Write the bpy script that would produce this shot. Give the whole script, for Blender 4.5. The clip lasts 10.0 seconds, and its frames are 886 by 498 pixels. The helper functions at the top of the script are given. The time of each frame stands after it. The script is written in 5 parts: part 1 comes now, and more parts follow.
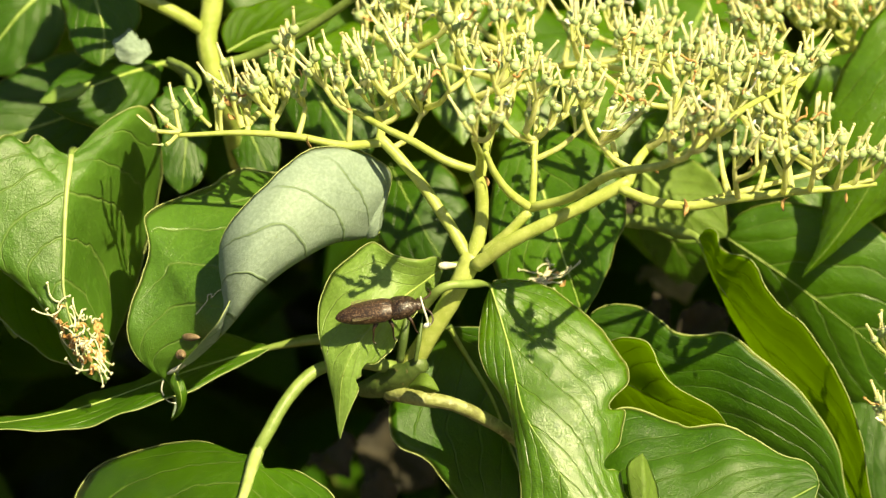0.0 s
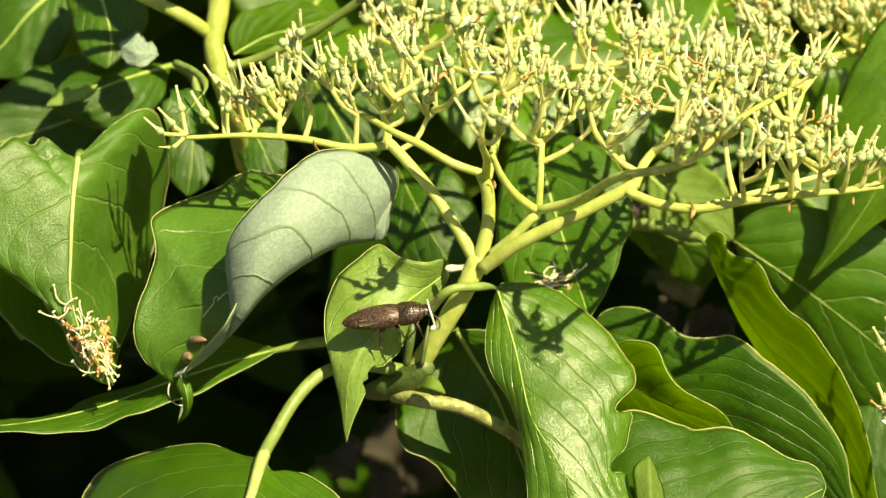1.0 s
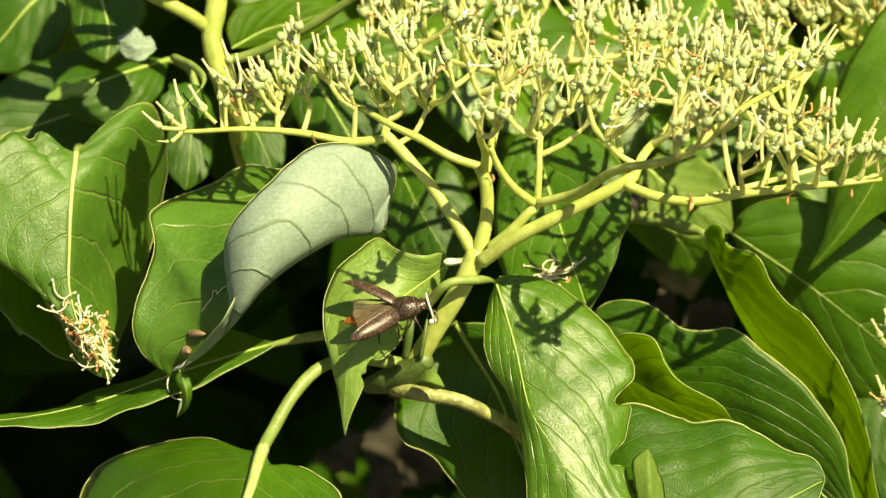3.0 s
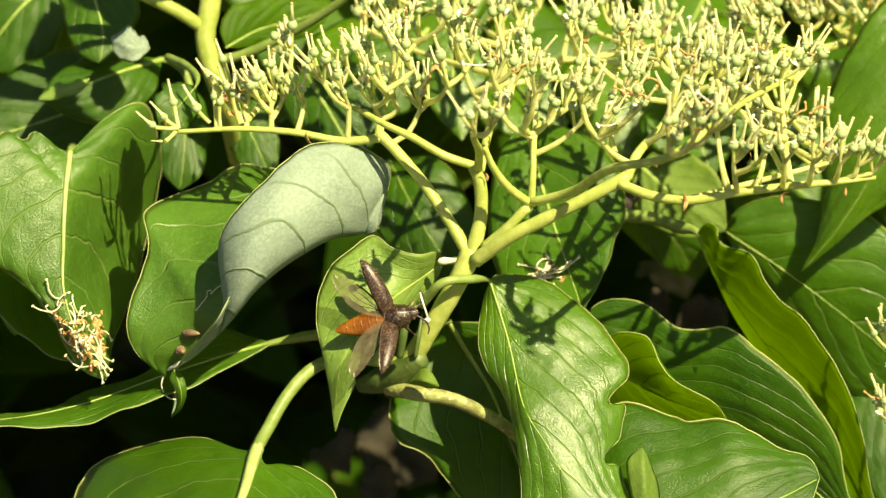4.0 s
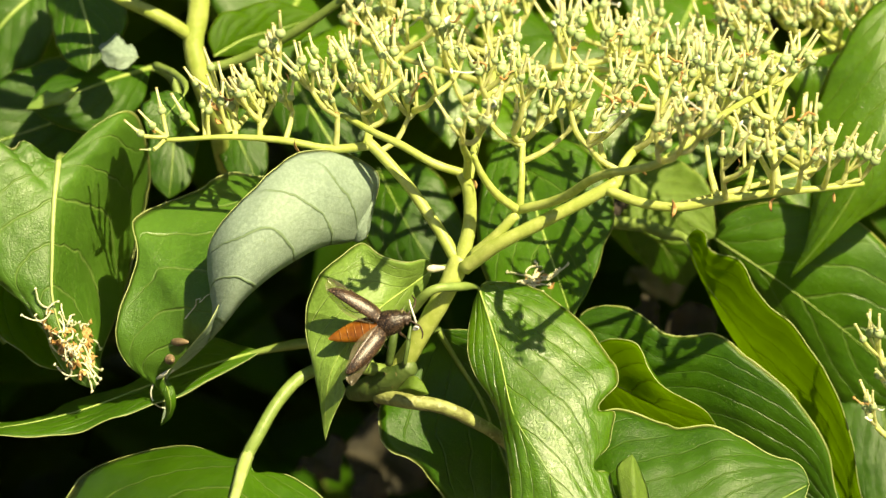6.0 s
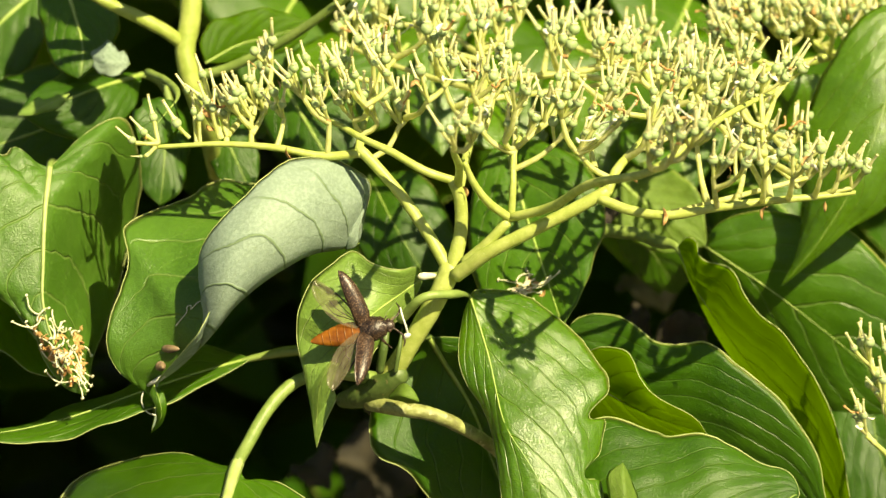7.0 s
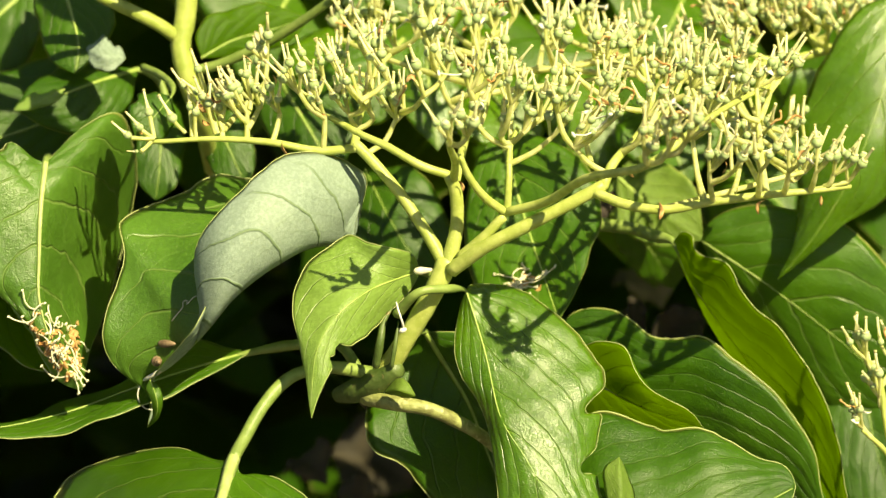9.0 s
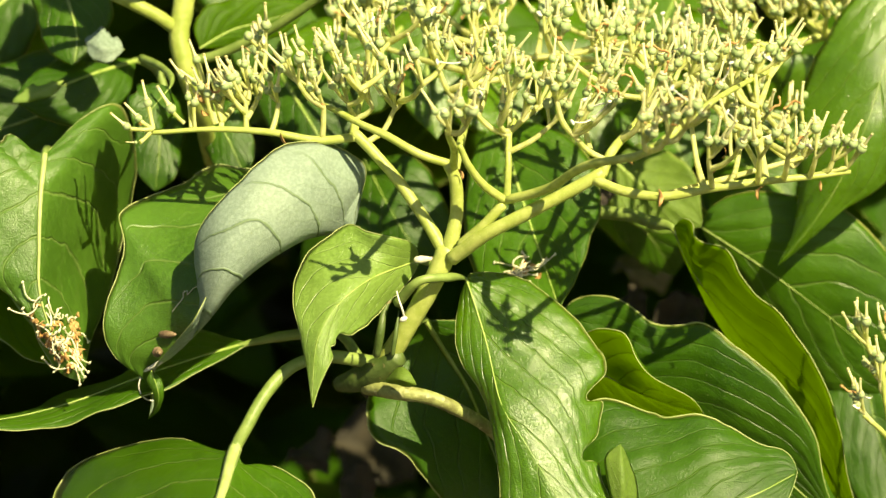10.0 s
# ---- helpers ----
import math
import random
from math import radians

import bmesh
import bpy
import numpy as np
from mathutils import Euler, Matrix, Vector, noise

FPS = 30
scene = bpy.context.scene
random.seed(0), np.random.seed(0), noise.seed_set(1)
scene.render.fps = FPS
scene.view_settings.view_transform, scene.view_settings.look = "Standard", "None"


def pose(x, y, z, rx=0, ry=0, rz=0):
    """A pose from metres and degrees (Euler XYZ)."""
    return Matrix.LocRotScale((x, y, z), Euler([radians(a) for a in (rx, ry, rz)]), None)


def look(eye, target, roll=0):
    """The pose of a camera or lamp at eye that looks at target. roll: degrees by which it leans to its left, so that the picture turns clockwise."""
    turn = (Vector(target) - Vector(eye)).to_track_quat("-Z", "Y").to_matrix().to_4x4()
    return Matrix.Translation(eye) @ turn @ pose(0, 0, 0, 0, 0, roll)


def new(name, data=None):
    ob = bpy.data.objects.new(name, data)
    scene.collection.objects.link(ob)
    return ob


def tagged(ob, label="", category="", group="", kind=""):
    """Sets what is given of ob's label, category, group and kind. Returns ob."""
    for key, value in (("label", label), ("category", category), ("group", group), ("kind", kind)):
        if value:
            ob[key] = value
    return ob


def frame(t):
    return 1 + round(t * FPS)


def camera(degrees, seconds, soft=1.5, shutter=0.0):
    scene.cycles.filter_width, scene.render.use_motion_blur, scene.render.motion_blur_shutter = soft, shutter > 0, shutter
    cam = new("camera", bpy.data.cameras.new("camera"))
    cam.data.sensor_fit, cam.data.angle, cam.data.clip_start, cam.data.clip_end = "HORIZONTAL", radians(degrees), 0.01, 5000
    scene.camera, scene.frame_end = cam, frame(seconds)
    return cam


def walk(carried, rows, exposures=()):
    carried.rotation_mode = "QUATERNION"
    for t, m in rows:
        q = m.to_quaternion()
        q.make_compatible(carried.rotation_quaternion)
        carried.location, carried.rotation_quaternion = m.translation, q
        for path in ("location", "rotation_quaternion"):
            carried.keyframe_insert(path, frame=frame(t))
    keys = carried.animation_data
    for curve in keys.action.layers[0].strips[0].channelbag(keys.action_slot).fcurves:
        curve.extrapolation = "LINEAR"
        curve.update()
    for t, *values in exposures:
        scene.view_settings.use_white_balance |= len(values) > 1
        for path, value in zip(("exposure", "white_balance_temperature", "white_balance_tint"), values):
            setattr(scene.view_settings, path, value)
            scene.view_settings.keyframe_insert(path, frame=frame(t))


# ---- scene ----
# Close view of a dogwood flower cluster with a click beetle. Plan in millimetres round the fork of the cluster,
# which hangs LIFT metres above the soil.
LIFT = 1.2


def mm(p):
    """A plan point in millimetres as a world point in metres."""
    return Vector((p[0] * 0.001, p[1] * 0.001, p[2] * 0.001 + LIFT))


EYE = mm((-0.00, -559.59, 203.68))
cam = camera(15.0, 10.0, soft=1.4, shutter=0.5)
cam.data.dof.use_dof = True
cam.data.dof.focus_distance = 0.59
cam.data.dof.aperture_fstop = 26
walk(cam, [
    (0.0, look(EYE, mm((0.00, 0.00, 0.00)), 0.00)),
    (0.5, look(EYE, mm((-0.50, 0.14, 0.38)), 0.01)),
    (1.0, look(EYE, mm((-1.17, 0.16, 0.45)), -0.00)),
    (1.5, look(EYE, mm((-1.54, 0.08, 0.21)), -0.03)),
    (2.0, look(EYE, mm((-1.55, -0.08, -0.23)), -0.08)),
    (2.5, look(EYE, mm((-1.28, -0.18, -0.49)), -0.12)),
    (4.0, look(EYE, mm((0.11, -0.28, -0.77)), -0.21)),
    (4.5, look(EYE, mm((0.44, -0.16, -0.45)), -0.30)),
    (5.0, look(EYE, mm((1.07, -0.12, -0.34)), -0.32)),
    (5.5, look(EYE, mm((1.77, -0.01, -0.03)), -0.40)),
    (7.0, look(EYE, mm((3.65, 0.62, 1.72)), -0.13)),
    (7.5, look(EYE, mm((4.25, 0.79, 2.18)), -0.09)),
    (8.0, look(EYE, mm((4.55, 0.78, 2.15)), -0.30)),
    (8.5, look(EYE, mm((4.77, 0.57, 1.56)), -0.26)),
    (9.0, look(EYE, mm((4.36, 0.30, 0.81)), -0.18)),
    (9.5, look(EYE, mm((4.32, 0.16, 0.44)), -0.52)),
    (10.0, look(EYE, mm((4.35, -0.40, -1.09)), -0.63)),
], [(0.0, 1.20, 8500, 6)])

# ---------------------------------------------------------------- light
SUN_WAY = Vector((0.39, -0.51, 0.77)).normalized()
world = bpy.data.worlds.new("world")
scene.world = world
world.use_nodes = True
sky = world.node_tree.nodes.new("ShaderNodeTexSky")
sky.sky_type = "NISHITA"
sky.sun_disc = False
sky.sun_elevation = math.asin(SUN_WAY.z)
sky.sun_rotation = math.atan2(SUN_WAY.x, SUN_WAY.y)
world.node_tree.links.new(sky.outputs[0], world.node_tree.nodes["Background"].inputs[0])
world.node_tree.nodes["Background"].inputs[1].default_value = 0.05
sun = new("sun", bpy.data.lights.new("sun", "SUN"))
sun.data.energy = 5.0
sun.data.angle = radians(0.53)
sun.data.color = (1.0, 0.93, 0.69)
sun.matrix_world = look(SUN_WAY * 5, (0, 0, 0))

# ---------------------------------------------------------------- materials


class Nodes:
    """Short hands for a material's node tree."""

    def __init__(self, name):
        self.mat = bpy.data.materials.new(name)
        self.mat.use_nodes = True
        self.tree = self.mat.node_tree
        self.out = self.tree.nodes["Material Output"]
        self.bsdf = self.tree.nodes["Principled BSDF"]

    def add(self, kind, **values):
        node = self.tree.nodes.new(kind)
        for key, value in values.items():
            node.inputs[key.replace("_", " ")].default_value = value
        return node

    def link(self, a, b):
        self.tree.links.new(a, b)

    def math(self, op, a, b=0.0, c=0.0, clamp=False):
        node = self.tree.nodes.new("ShaderNodeMath")
        node.operation = op
        node.use_clamp = clamp
        for i, x in enumerate((a, b, c)):
            if isinstance(x, (int, float)):
                node.inputs[i].default_value = x
            else:
                self.link(x, node.inputs[i])
        return node.outputs[0]

    def mix(self, fac, a, b):
        node = self.tree.nodes.new("ShaderNodeMix")
        node.data_type = "RGBA"
        for i, x in ((0, fac), (6, a), (7, b)):
            if isinstance(x, (int, float)):
                node.inputs[i].default_value = x
            elif isinstance(x, tuple):
                node.inputs[i].default_value = (*x, 1)
            else:
                self.link(x, node.inputs[i])
        return node.outputs[2]

    def ramp(self, x, lo, hi):
        node = self.tree.nodes.new("ShaderNodeMapRange")
        node.interpolation_type = "SMOOTHSTEP"
        node.inputs[1].default_value, node.inputs[2].default_value = lo, hi
        self.link(x, node.inputs[0])
        return node.outputs[0]

    def noise(self, scale, detail=4.0, rough=0.55, where="Object"):
        coords = self.tree.nodes.new("ShaderNodeTexCoord")
        node = self.add("ShaderNodeTexNoise", Scale=scale, Detail=detail, Roughness=rough)
        self.link(coords.outputs[where], node.inputs["Vector"])
        return node.outputs["Fac"]

    def bump(self, height, strength, distance):
        node = self.add("ShaderNodeBump", Strength=strength, Distance=distance)
        self.link(height, node.inputs["Height"])
        self.link(node.outputs[0], self.bsdf.inputs["Normal"])
        return node.outputs[0]


VEINS = 7.5


def leaf_material(name, low, high, vein, through_colour, share, rough, vein_gain=0.40, sink=-1.3, veins=VEINS, shine=0.34, rim=(0.50, 0.52, 0.16)):
    """A leaf's skin: the blade's uv runs along the midrib (u) and across (v), and the arched side veins follow it."""
    n = Nodes(name)
    uv = n.tree.nodes.new("ShaderNodeUVMap")
    uv.uv_map = "blade"
    split = n.tree.nodes.new("ShaderNodeSeparateXYZ")
    n.link(uv.outputs[0], split.inputs[0])
    u, v = split.outputs[0], n.math("ABSOLUTE", split.outputs[1])
    wobble = n.math("MULTIPLY", n.math("SUBTRACT", n.noise(90, 3), 0.5), 0.09)
    bend = n.math("MULTIPLY", n.math("POWER", v, 1.35), 0.30)
    phase = n.math("MULTIPLY", n.math("ADD", n.math("SUBTRACT", u, bend), wobble), veins)
    off = n.math("PINGPONG", phase, 0.5)
    fade = n.math("SUBTRACT", 1.0, n.ramp(v, 0.72, 0.96))
    line = n.math("MULTIPLY", n.math("SUBTRACT", 1.0, n.ramp(off, 0.008, 0.05)), fade)
    # fine net between the side veins
    coords = n.tree.nodes.new("ShaderNodeTexCoord")
    cells = n.add("ShaderNodeTexVoronoi", Scale=1500.0)
    cells.feature = "DISTANCE_TO_EDGE"
    n.link(coords.outputs["Object"], cells.inputs["Vector"])
    net = n.math("SUBTRACT", 1.0, n.ramp(cells.outputs["Distance"], 0.0, 0.12))
    # ladder of small veins from one side vein to the next
    rung = n.math("PINGPONG", n.math("ADD", n.math("MULTIPLY", v, 6.0), n.math("MULTIPLY", n.noise(200, 2), 1.2)), 0.5)
    ladder = n.math("MULTIPLY", n.math("SUBTRACT", 1.0, n.ramp(rung, 0.02, 0.09)), fade)
    patch = n.ramp(n.noise(55, 5), 0.35, 0.68)
    fleck = n.ramp(n.noise(1500, 4, 0.65), 0.42, 0.62)
    dust = n.ramp(n.noise(2300, 2), 0.66, 0.74)
    base = n.mix(patch, low, high)
    base = n.mix(n.math("MULTIPLY", fleck, 0.4), base, tuple(min(1, c * 1.5) for c in high))
    base = n.mix(n.math("MULTIPLY", net, 0.06), base, vein)
    base = n.mix(n.math("MULTIPLY", ladder, vein_gain * 0.16), base, vein)
    base = n.mix(n.math("MULTIPLY", line, vein_gain), base, vein)
    base = n.mix(n.math("MULTIPLY", dust, 0.28), base, (0.34, 0.40, 0.16))
    blotch = n.ramp(n.noise(140, 6, 0.7), 0.66, 0.78)
    base = n.mix(n.math("MULTIPLY", blotch, 0.25), base, (0.20, 0.17, 0.05))
    base = n.mix(n.math("MULTIPLY", n.ramp(v, 0.975, 0.995), 0.7), base, rim)
    n.link(base, n.bsdf.inputs["Base Color"])
    n.bsdf.inputs["Specular IOR Level"].default_value = shine
    gloss = n.math("ADD", n.math("MULTIPLY", n.noise(240, 4), 0.22), rough - 0.11)
    n.link(gloss, n.bsdf.inputs["Roughness"])
    height = n.math("ADD", n.math("MULTIPLY", line, sink), n.math("MULTIPLY", net, sink * 0.05))
    height = n.math("ADD", height, n.math("MULTIPLY", ladder, sink * 0.07))
    height = n.math("ADD", height, n.math("MULTIPLY", n.noise(230, 2, 0.4), 0.5))
    height = n.math("ADD", height, n.math("MULTIPLY", n.noise(800, 4, 0.6), 0.16))
    height = n.math("ADD", height, n.math("MULTIPLY", n.noise(3200, 3, 0.6), 0.40))
    relief = n.bump(height, 0.55, 0.0004)
    glow = n.add("ShaderNodeBsdfTranslucent")
    lit = n.mix(n.math("MULTIPLY", line, 0.6), n.mix(patch, tuple(c * 0.85 for c in through_colour), through_colour), tuple(c * 0.55 for c in through_colour))
    n.link(lit, glow.inputs["Color"])
    n.link(relief, glow.inputs["Normal"])
    both = n.add("ShaderNodeMixShader", Fac=share)
    n.link(n.bsdf.outputs[0], both.inputs[1])
    n.link(glow.outputs[0], both.inputs[2])
    n.link(both.outputs[0], n.out.inputs[0])
    return n.mat


def soft_material(name, low, high, rough=0.5, scale=300.0, bump=0.4, depth=0.0003, share=0.0, metal=0.0, specks=None, speck_scale=2600.0, speck_at=(0.62, 0.70)):
    """Plain plant or shell matter: two colours broken by noise, fine relief, a little light through it."""
    n = Nodes(name)
    base = n.mix(n.ramp(n.noise(scale, 4), 0.35, 0.65), low, high)
    if specks:
        base = n.mix(n.math("MULTIPLY", n.ramp(n.noise(speck_scale, 2), *speck_at), 0.8), base, specks)
    n.link(base, n.bsdf.inputs["Base Color"])
    n.link(n.math("ADD", n.math("MULTIPLY", n.noise(scale * 2.3, 3), 0.2), rough - 0.1), n.bsdf.inputs["Roughness"])
    n.bsdf.inputs["Metallic"].default_value = metal
    n.bump(n.noise(scale * 4, 4), bump, depth)
    if share:
        glow = n.add("ShaderNodeBsdfTranslucent")
        n.link(base, glow.inputs["Color"])
        both = n.add("ShaderNodeMixShader", Fac=share)
        n.link(n.bsdf.outputs[0], both.inputs[1])
        n.link(glow.outputs[0], both.inputs[2])
        n.link(both.outputs[0], n.out.inputs[0])
    return n.mat


LEAF_TOP = leaf_material("leaf_upper_skin", (0.020, 0.074, 0.003), (0.040, 0.118, 0.005), (0.20, 0.29, 0.07), (0.42, 0.60, 0.015), 0.30, 0.38, shine=0.40)
# lighter copy of the upper skin: some sunlight is put into its colour
LEAF_MID = leaf_material("leaf_sunlit_skin", (0.040, 0.112, 0.012), (0.064, 0.155, 0.020), (0.22, 0.32, 0.09), (0.44, 0.62, 0.02), 0.32, 0.36, shine=0.50)
LEAF_UNDER = leaf_material("leaf_lower_skin", (0.10, 0.18, 0.03), (0.14, 0.23, 0.04), (0.24, 0.32, 0.08), (0.50, 0.70, 0.03), 0.42, 0.55, sink=1.0)
LEAF_PALE = leaf_material("leaf_pale_underside", (0.225, 0.310, 0.250), (0.272, 0.358, 0.288), (0.15, 0.23, 0.11), (0.36, 0.56, 0.03), 0.30, 0.6, vein_gain=0.8, sink=1.3)
LEAF_YOUNG = leaf_material("leaf_young_skin", (0.036, 0.108, 0.004), (0.060, 0.150, 0.006), (0.16, 0.25, 0.04), (0.50, 0.68, 0.02), 0.32, 0.28, shine=0.72)
LEAF_TENDER = leaf_material("leaf_tender_skin", (0.125, 0.225, 0.040), (0.180, 0.295, 0.065), (0.26, 0.36, 0.12), (0.52, 0.72, 0.03), 0.32, 0.36, shine=0.45)
# darker copy of the upper skin: shade on the deeper leaves goes into its colour
LEAF_DARKENED = leaf_material("leaf_darkened_skin", (0.013, 0.054, 0.003), (0.028, 0.088, 0.004), (0.13, 0.21, 0.05), (0.34, 0.52, 0.012), 0.25, 0.38, vein_gain=0.28)
LEAF_THIN = leaf_material("leaf_thin_skin", (0.036, 0.105, 0.003), (0.056, 0.140, 0.004), (0.10, 0.17, 0.02), (0.46, 0.66, 0.008), 0.55, 0.45, vein_gain=0.3, shine=0.25)
RIB = soft_material("midrib_green", (0.24, 0.36, 0.07), (0.34, 0.45, 0.12), 0.5, 500, 0.3, 0.0002, 0.15)
PALE_RIB = soft_material("pale_midrib", (0.29, 0.39, 0.12), (0.40, 0.49, 0.18), 0.45, 500, 0.3, 0.0002, 0.15)
WORN = soft_material("worn_petiole", (0.15, 0.16, 0.05), (0.28, 0.32, 0.11), 0.55, 420, 0.5, 0.0003, 0.05, specks=(0.44, 0.45, 0.22), speck_scale=700, speck_at=(0.55, 0.72))
MARGIN = soft_material("leaf_margin", (0.33, 0.42, 0.14), (0.46, 0.53, 0.22), 0.5, 300, 0.3, 0.0001, 0.25)
PETIOLE = soft_material("petiole_green", (0.15, 0.23, 0.05), (0.22, 0.31, 0.08), 0.48, 350, 0.35, 0.0003, 0.12)
STALK = soft_material("flower_stalk", (0.40, 0.49, 0.11), (0.53, 0.61, 0.18), 0.42, 420, 0.22, 0.0003, 0.30, specks=(0.60, 0.66, 0.30), speck_scale=4000)
STEM = soft_material("green_stem", (0.25, 0.33, 0.06), (0.36, 0.43, 0.11), 0.45, 300, 0.4, 0.0003, 0.12)
PEDICEL = soft_material("flower_twig", (0.61, 0.66, 0.23), (0.78, 0.79, 0.40), 0.45, 600, 0.3, 0.0002, 0.5)
OVARY = soft_material("ovary_bloom", (0.32, 0.45, 0.19), (0.46, 0.57, 0.29), 0.5, 700, 0.3, 0.0002, 0.28)
STYLE = soft_material("style_cream", (0.80, 0.80, 0.42), (0.90, 0.89, 0.62), 0.45, 900, 0.2, 0.0001, 0.42)
STIGMA = soft_material("stigma_tan", (0.42, 0.38, 0.15), (0.66, 0.60, 0.30), 0.6, 900, 0.2, 0.0001, 0.2)
WITHERED = soft_material("withered_petal", (0.40, 0.20, 0.06), (0.62, 0.41, 0.17), 0.7, 900, 0.5, 0.0002, 0.2)
FILAMENT = soft_material("filament_cream", (0.68, 0.64, 0.42), (0.82, 0.79, 0.60), 0.6, 900, 0.2, 0.0001, 0.2)
HUSK = soft_material("husk_brown", (0.13, 0.085, 0.05), (0.24, 0.17, 0.10), 0.6, 900, 0.4, 0.0002, 0.1)
SILK = soft_material("white_silk", (0.66, 0.66, 0.56), (0.80, 0.80, 0.72), 0.6, 900, 0.2, 0.0001, 0.2)
BARK = soft_material("twig_bark", (0.016, 0.012, 0.008), (0.040, 0.029, 0.018), 0.85, 260, 0.8, 0.0006)
# green darkened to hold the shade that falls on the node; brown specks its own
NODE = soft_material("node_shaded_skin", (0.055, 0.10, 0.02), (0.09, 0.14, 0.035), 0.5, 300, 0.5, 0.0004, 0.1, specks=(0.20, 0.17, 0.07), speck_scale=700, speck_at=(0.66, 0.74))
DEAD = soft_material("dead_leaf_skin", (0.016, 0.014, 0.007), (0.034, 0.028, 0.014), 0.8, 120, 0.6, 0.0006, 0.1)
DRY = soft_material("dry_leaf_skin", (0.11, 0.105, 0.06), (0.20, 0.19, 0.12), 0.8, 120, 0.6, 0.0006, 0.15)
SOIL = soft_material("soil_litter", (0.030, 0.022, 0.014), (0.085, 0.062, 0.038), 0.95, 30, 0.9, 0.01, specks=(0.15, 0.11, 0.06), speck_scale=60)

# ---------------------------------------------------------------- builders

ORIGIN, GRID = {}, {}


def thing(name, at, label, category, group="", kind=""):
    """An Empty at a thing's base, which carries its parts."""
    ob = new(name)
    ob.empty_display_size = 0.01
    ob.location = mm(at)
    ORIGIN[ob] = Vector(at)
    return tagged(ob, label, category, group, kind)


def put(name, verts, faces, mats, parent=None, at=None, uv=None, slots=None, label="", smooth=True):
    """One mesh object from plan points in millimetres, under a thing or a part, with its origin at the plan point at."""
    at = Vector(at) if at is not None else Vector(verts[0])
    pts = (np.asarray(verts, dtype=float) - np.array(at)) * 0.001
    data = bpy.data.meshes.new(name)
    data.from_pydata(pts.tolist(), [], faces)
    for m in mats:
        data.materials.append(m)
    if slots is not None:
        data.polygons.foreach_set("material_index", np.asarray(slots, dtype=np.int32))
    if uv is not None:
        layer = data.uv_layers.new(name="blade")
        loops = np.zeros(len(data.loops), dtype=np.int32)
        data.loops.foreach_get("vertex_index", loops)
        layer.data.foreach_set("uv", np.asarray(uv, dtype=np.float32)[loops].ravel())
    if smooth:
        data.polygons.foreach_set("use_smooth", np.ones(len(data.polygons), dtype=bool))
    data.validate()
    data.update()
    ob = new(name, data)
    if parent is not None:
        ob.parent = parent
        ob.location = (at - ORIGIN[parent]) * 0.001
    else:
        ob.location = mm(at)
    ORIGIN[ob] = at
    return tagged(ob, label) if label else ob


def curve(points, n):
    """n + 1 points at even steps along a smooth curve through the control points."""
    p = np.array([np.array(q, dtype=float) for q in points])
    if len(p) == 2:
        return p[0] + (p[1] - p[0]) * np.linspace(0, 1, n + 1)[:, None]
    ext = np.vstack([2 * p[0] - p[1], p, 2 * p[-1] - p[-2]])
    dense = []
    for i in range(len(p) - 1):
        a, b, c, d = ext[i:i + 4]
        # centripetal knots keep short spans from overshooting
        t1 = max(np.linalg.norm(b - a), 1e-6) ** 0.5
        t2 = t1 + max(np.linalg.norm(c - b), 1e-6) ** 0.5
        t3 = t2 + max(np.linalg.norm(d - c), 1e-6) ** 0.5
        t = np.linspace(t1, t2, 24, endpoint=False)[:, None]
        a1 = (t1 - t) / t1 * a + t / t1 * b
        a2 = (t2 - t) / (t2 - t1) * b + (t - t1) / (t2 - t1) * c
        a3 = (t3 - t) / (t3 - t2) * c + (t - t2) / (t3 - t2) * d
        b1 = (t2 - t) / t2 * a1 + t / t2 * a2
        b2 = (t3 - t) / (t3 - t1) * a2 + (t - t1) / (t3 - t1) * a3
        dense.append((t2 - t) / (t2 - t1) * b1 + (t - t1) / (t2 - t1) * b2)
    dense = np.vstack(dense + [p[-1:]])
    run = np.concatenate([[0], np.cumsum(np.linalg.norm(np.diff(dense, axis=0), axis=1))])
    want = np.linspace(0, run[-1], n + 1)
    return np.stack([np.interp(want, run, dense[:, k]) for k in range(3)], axis=1)


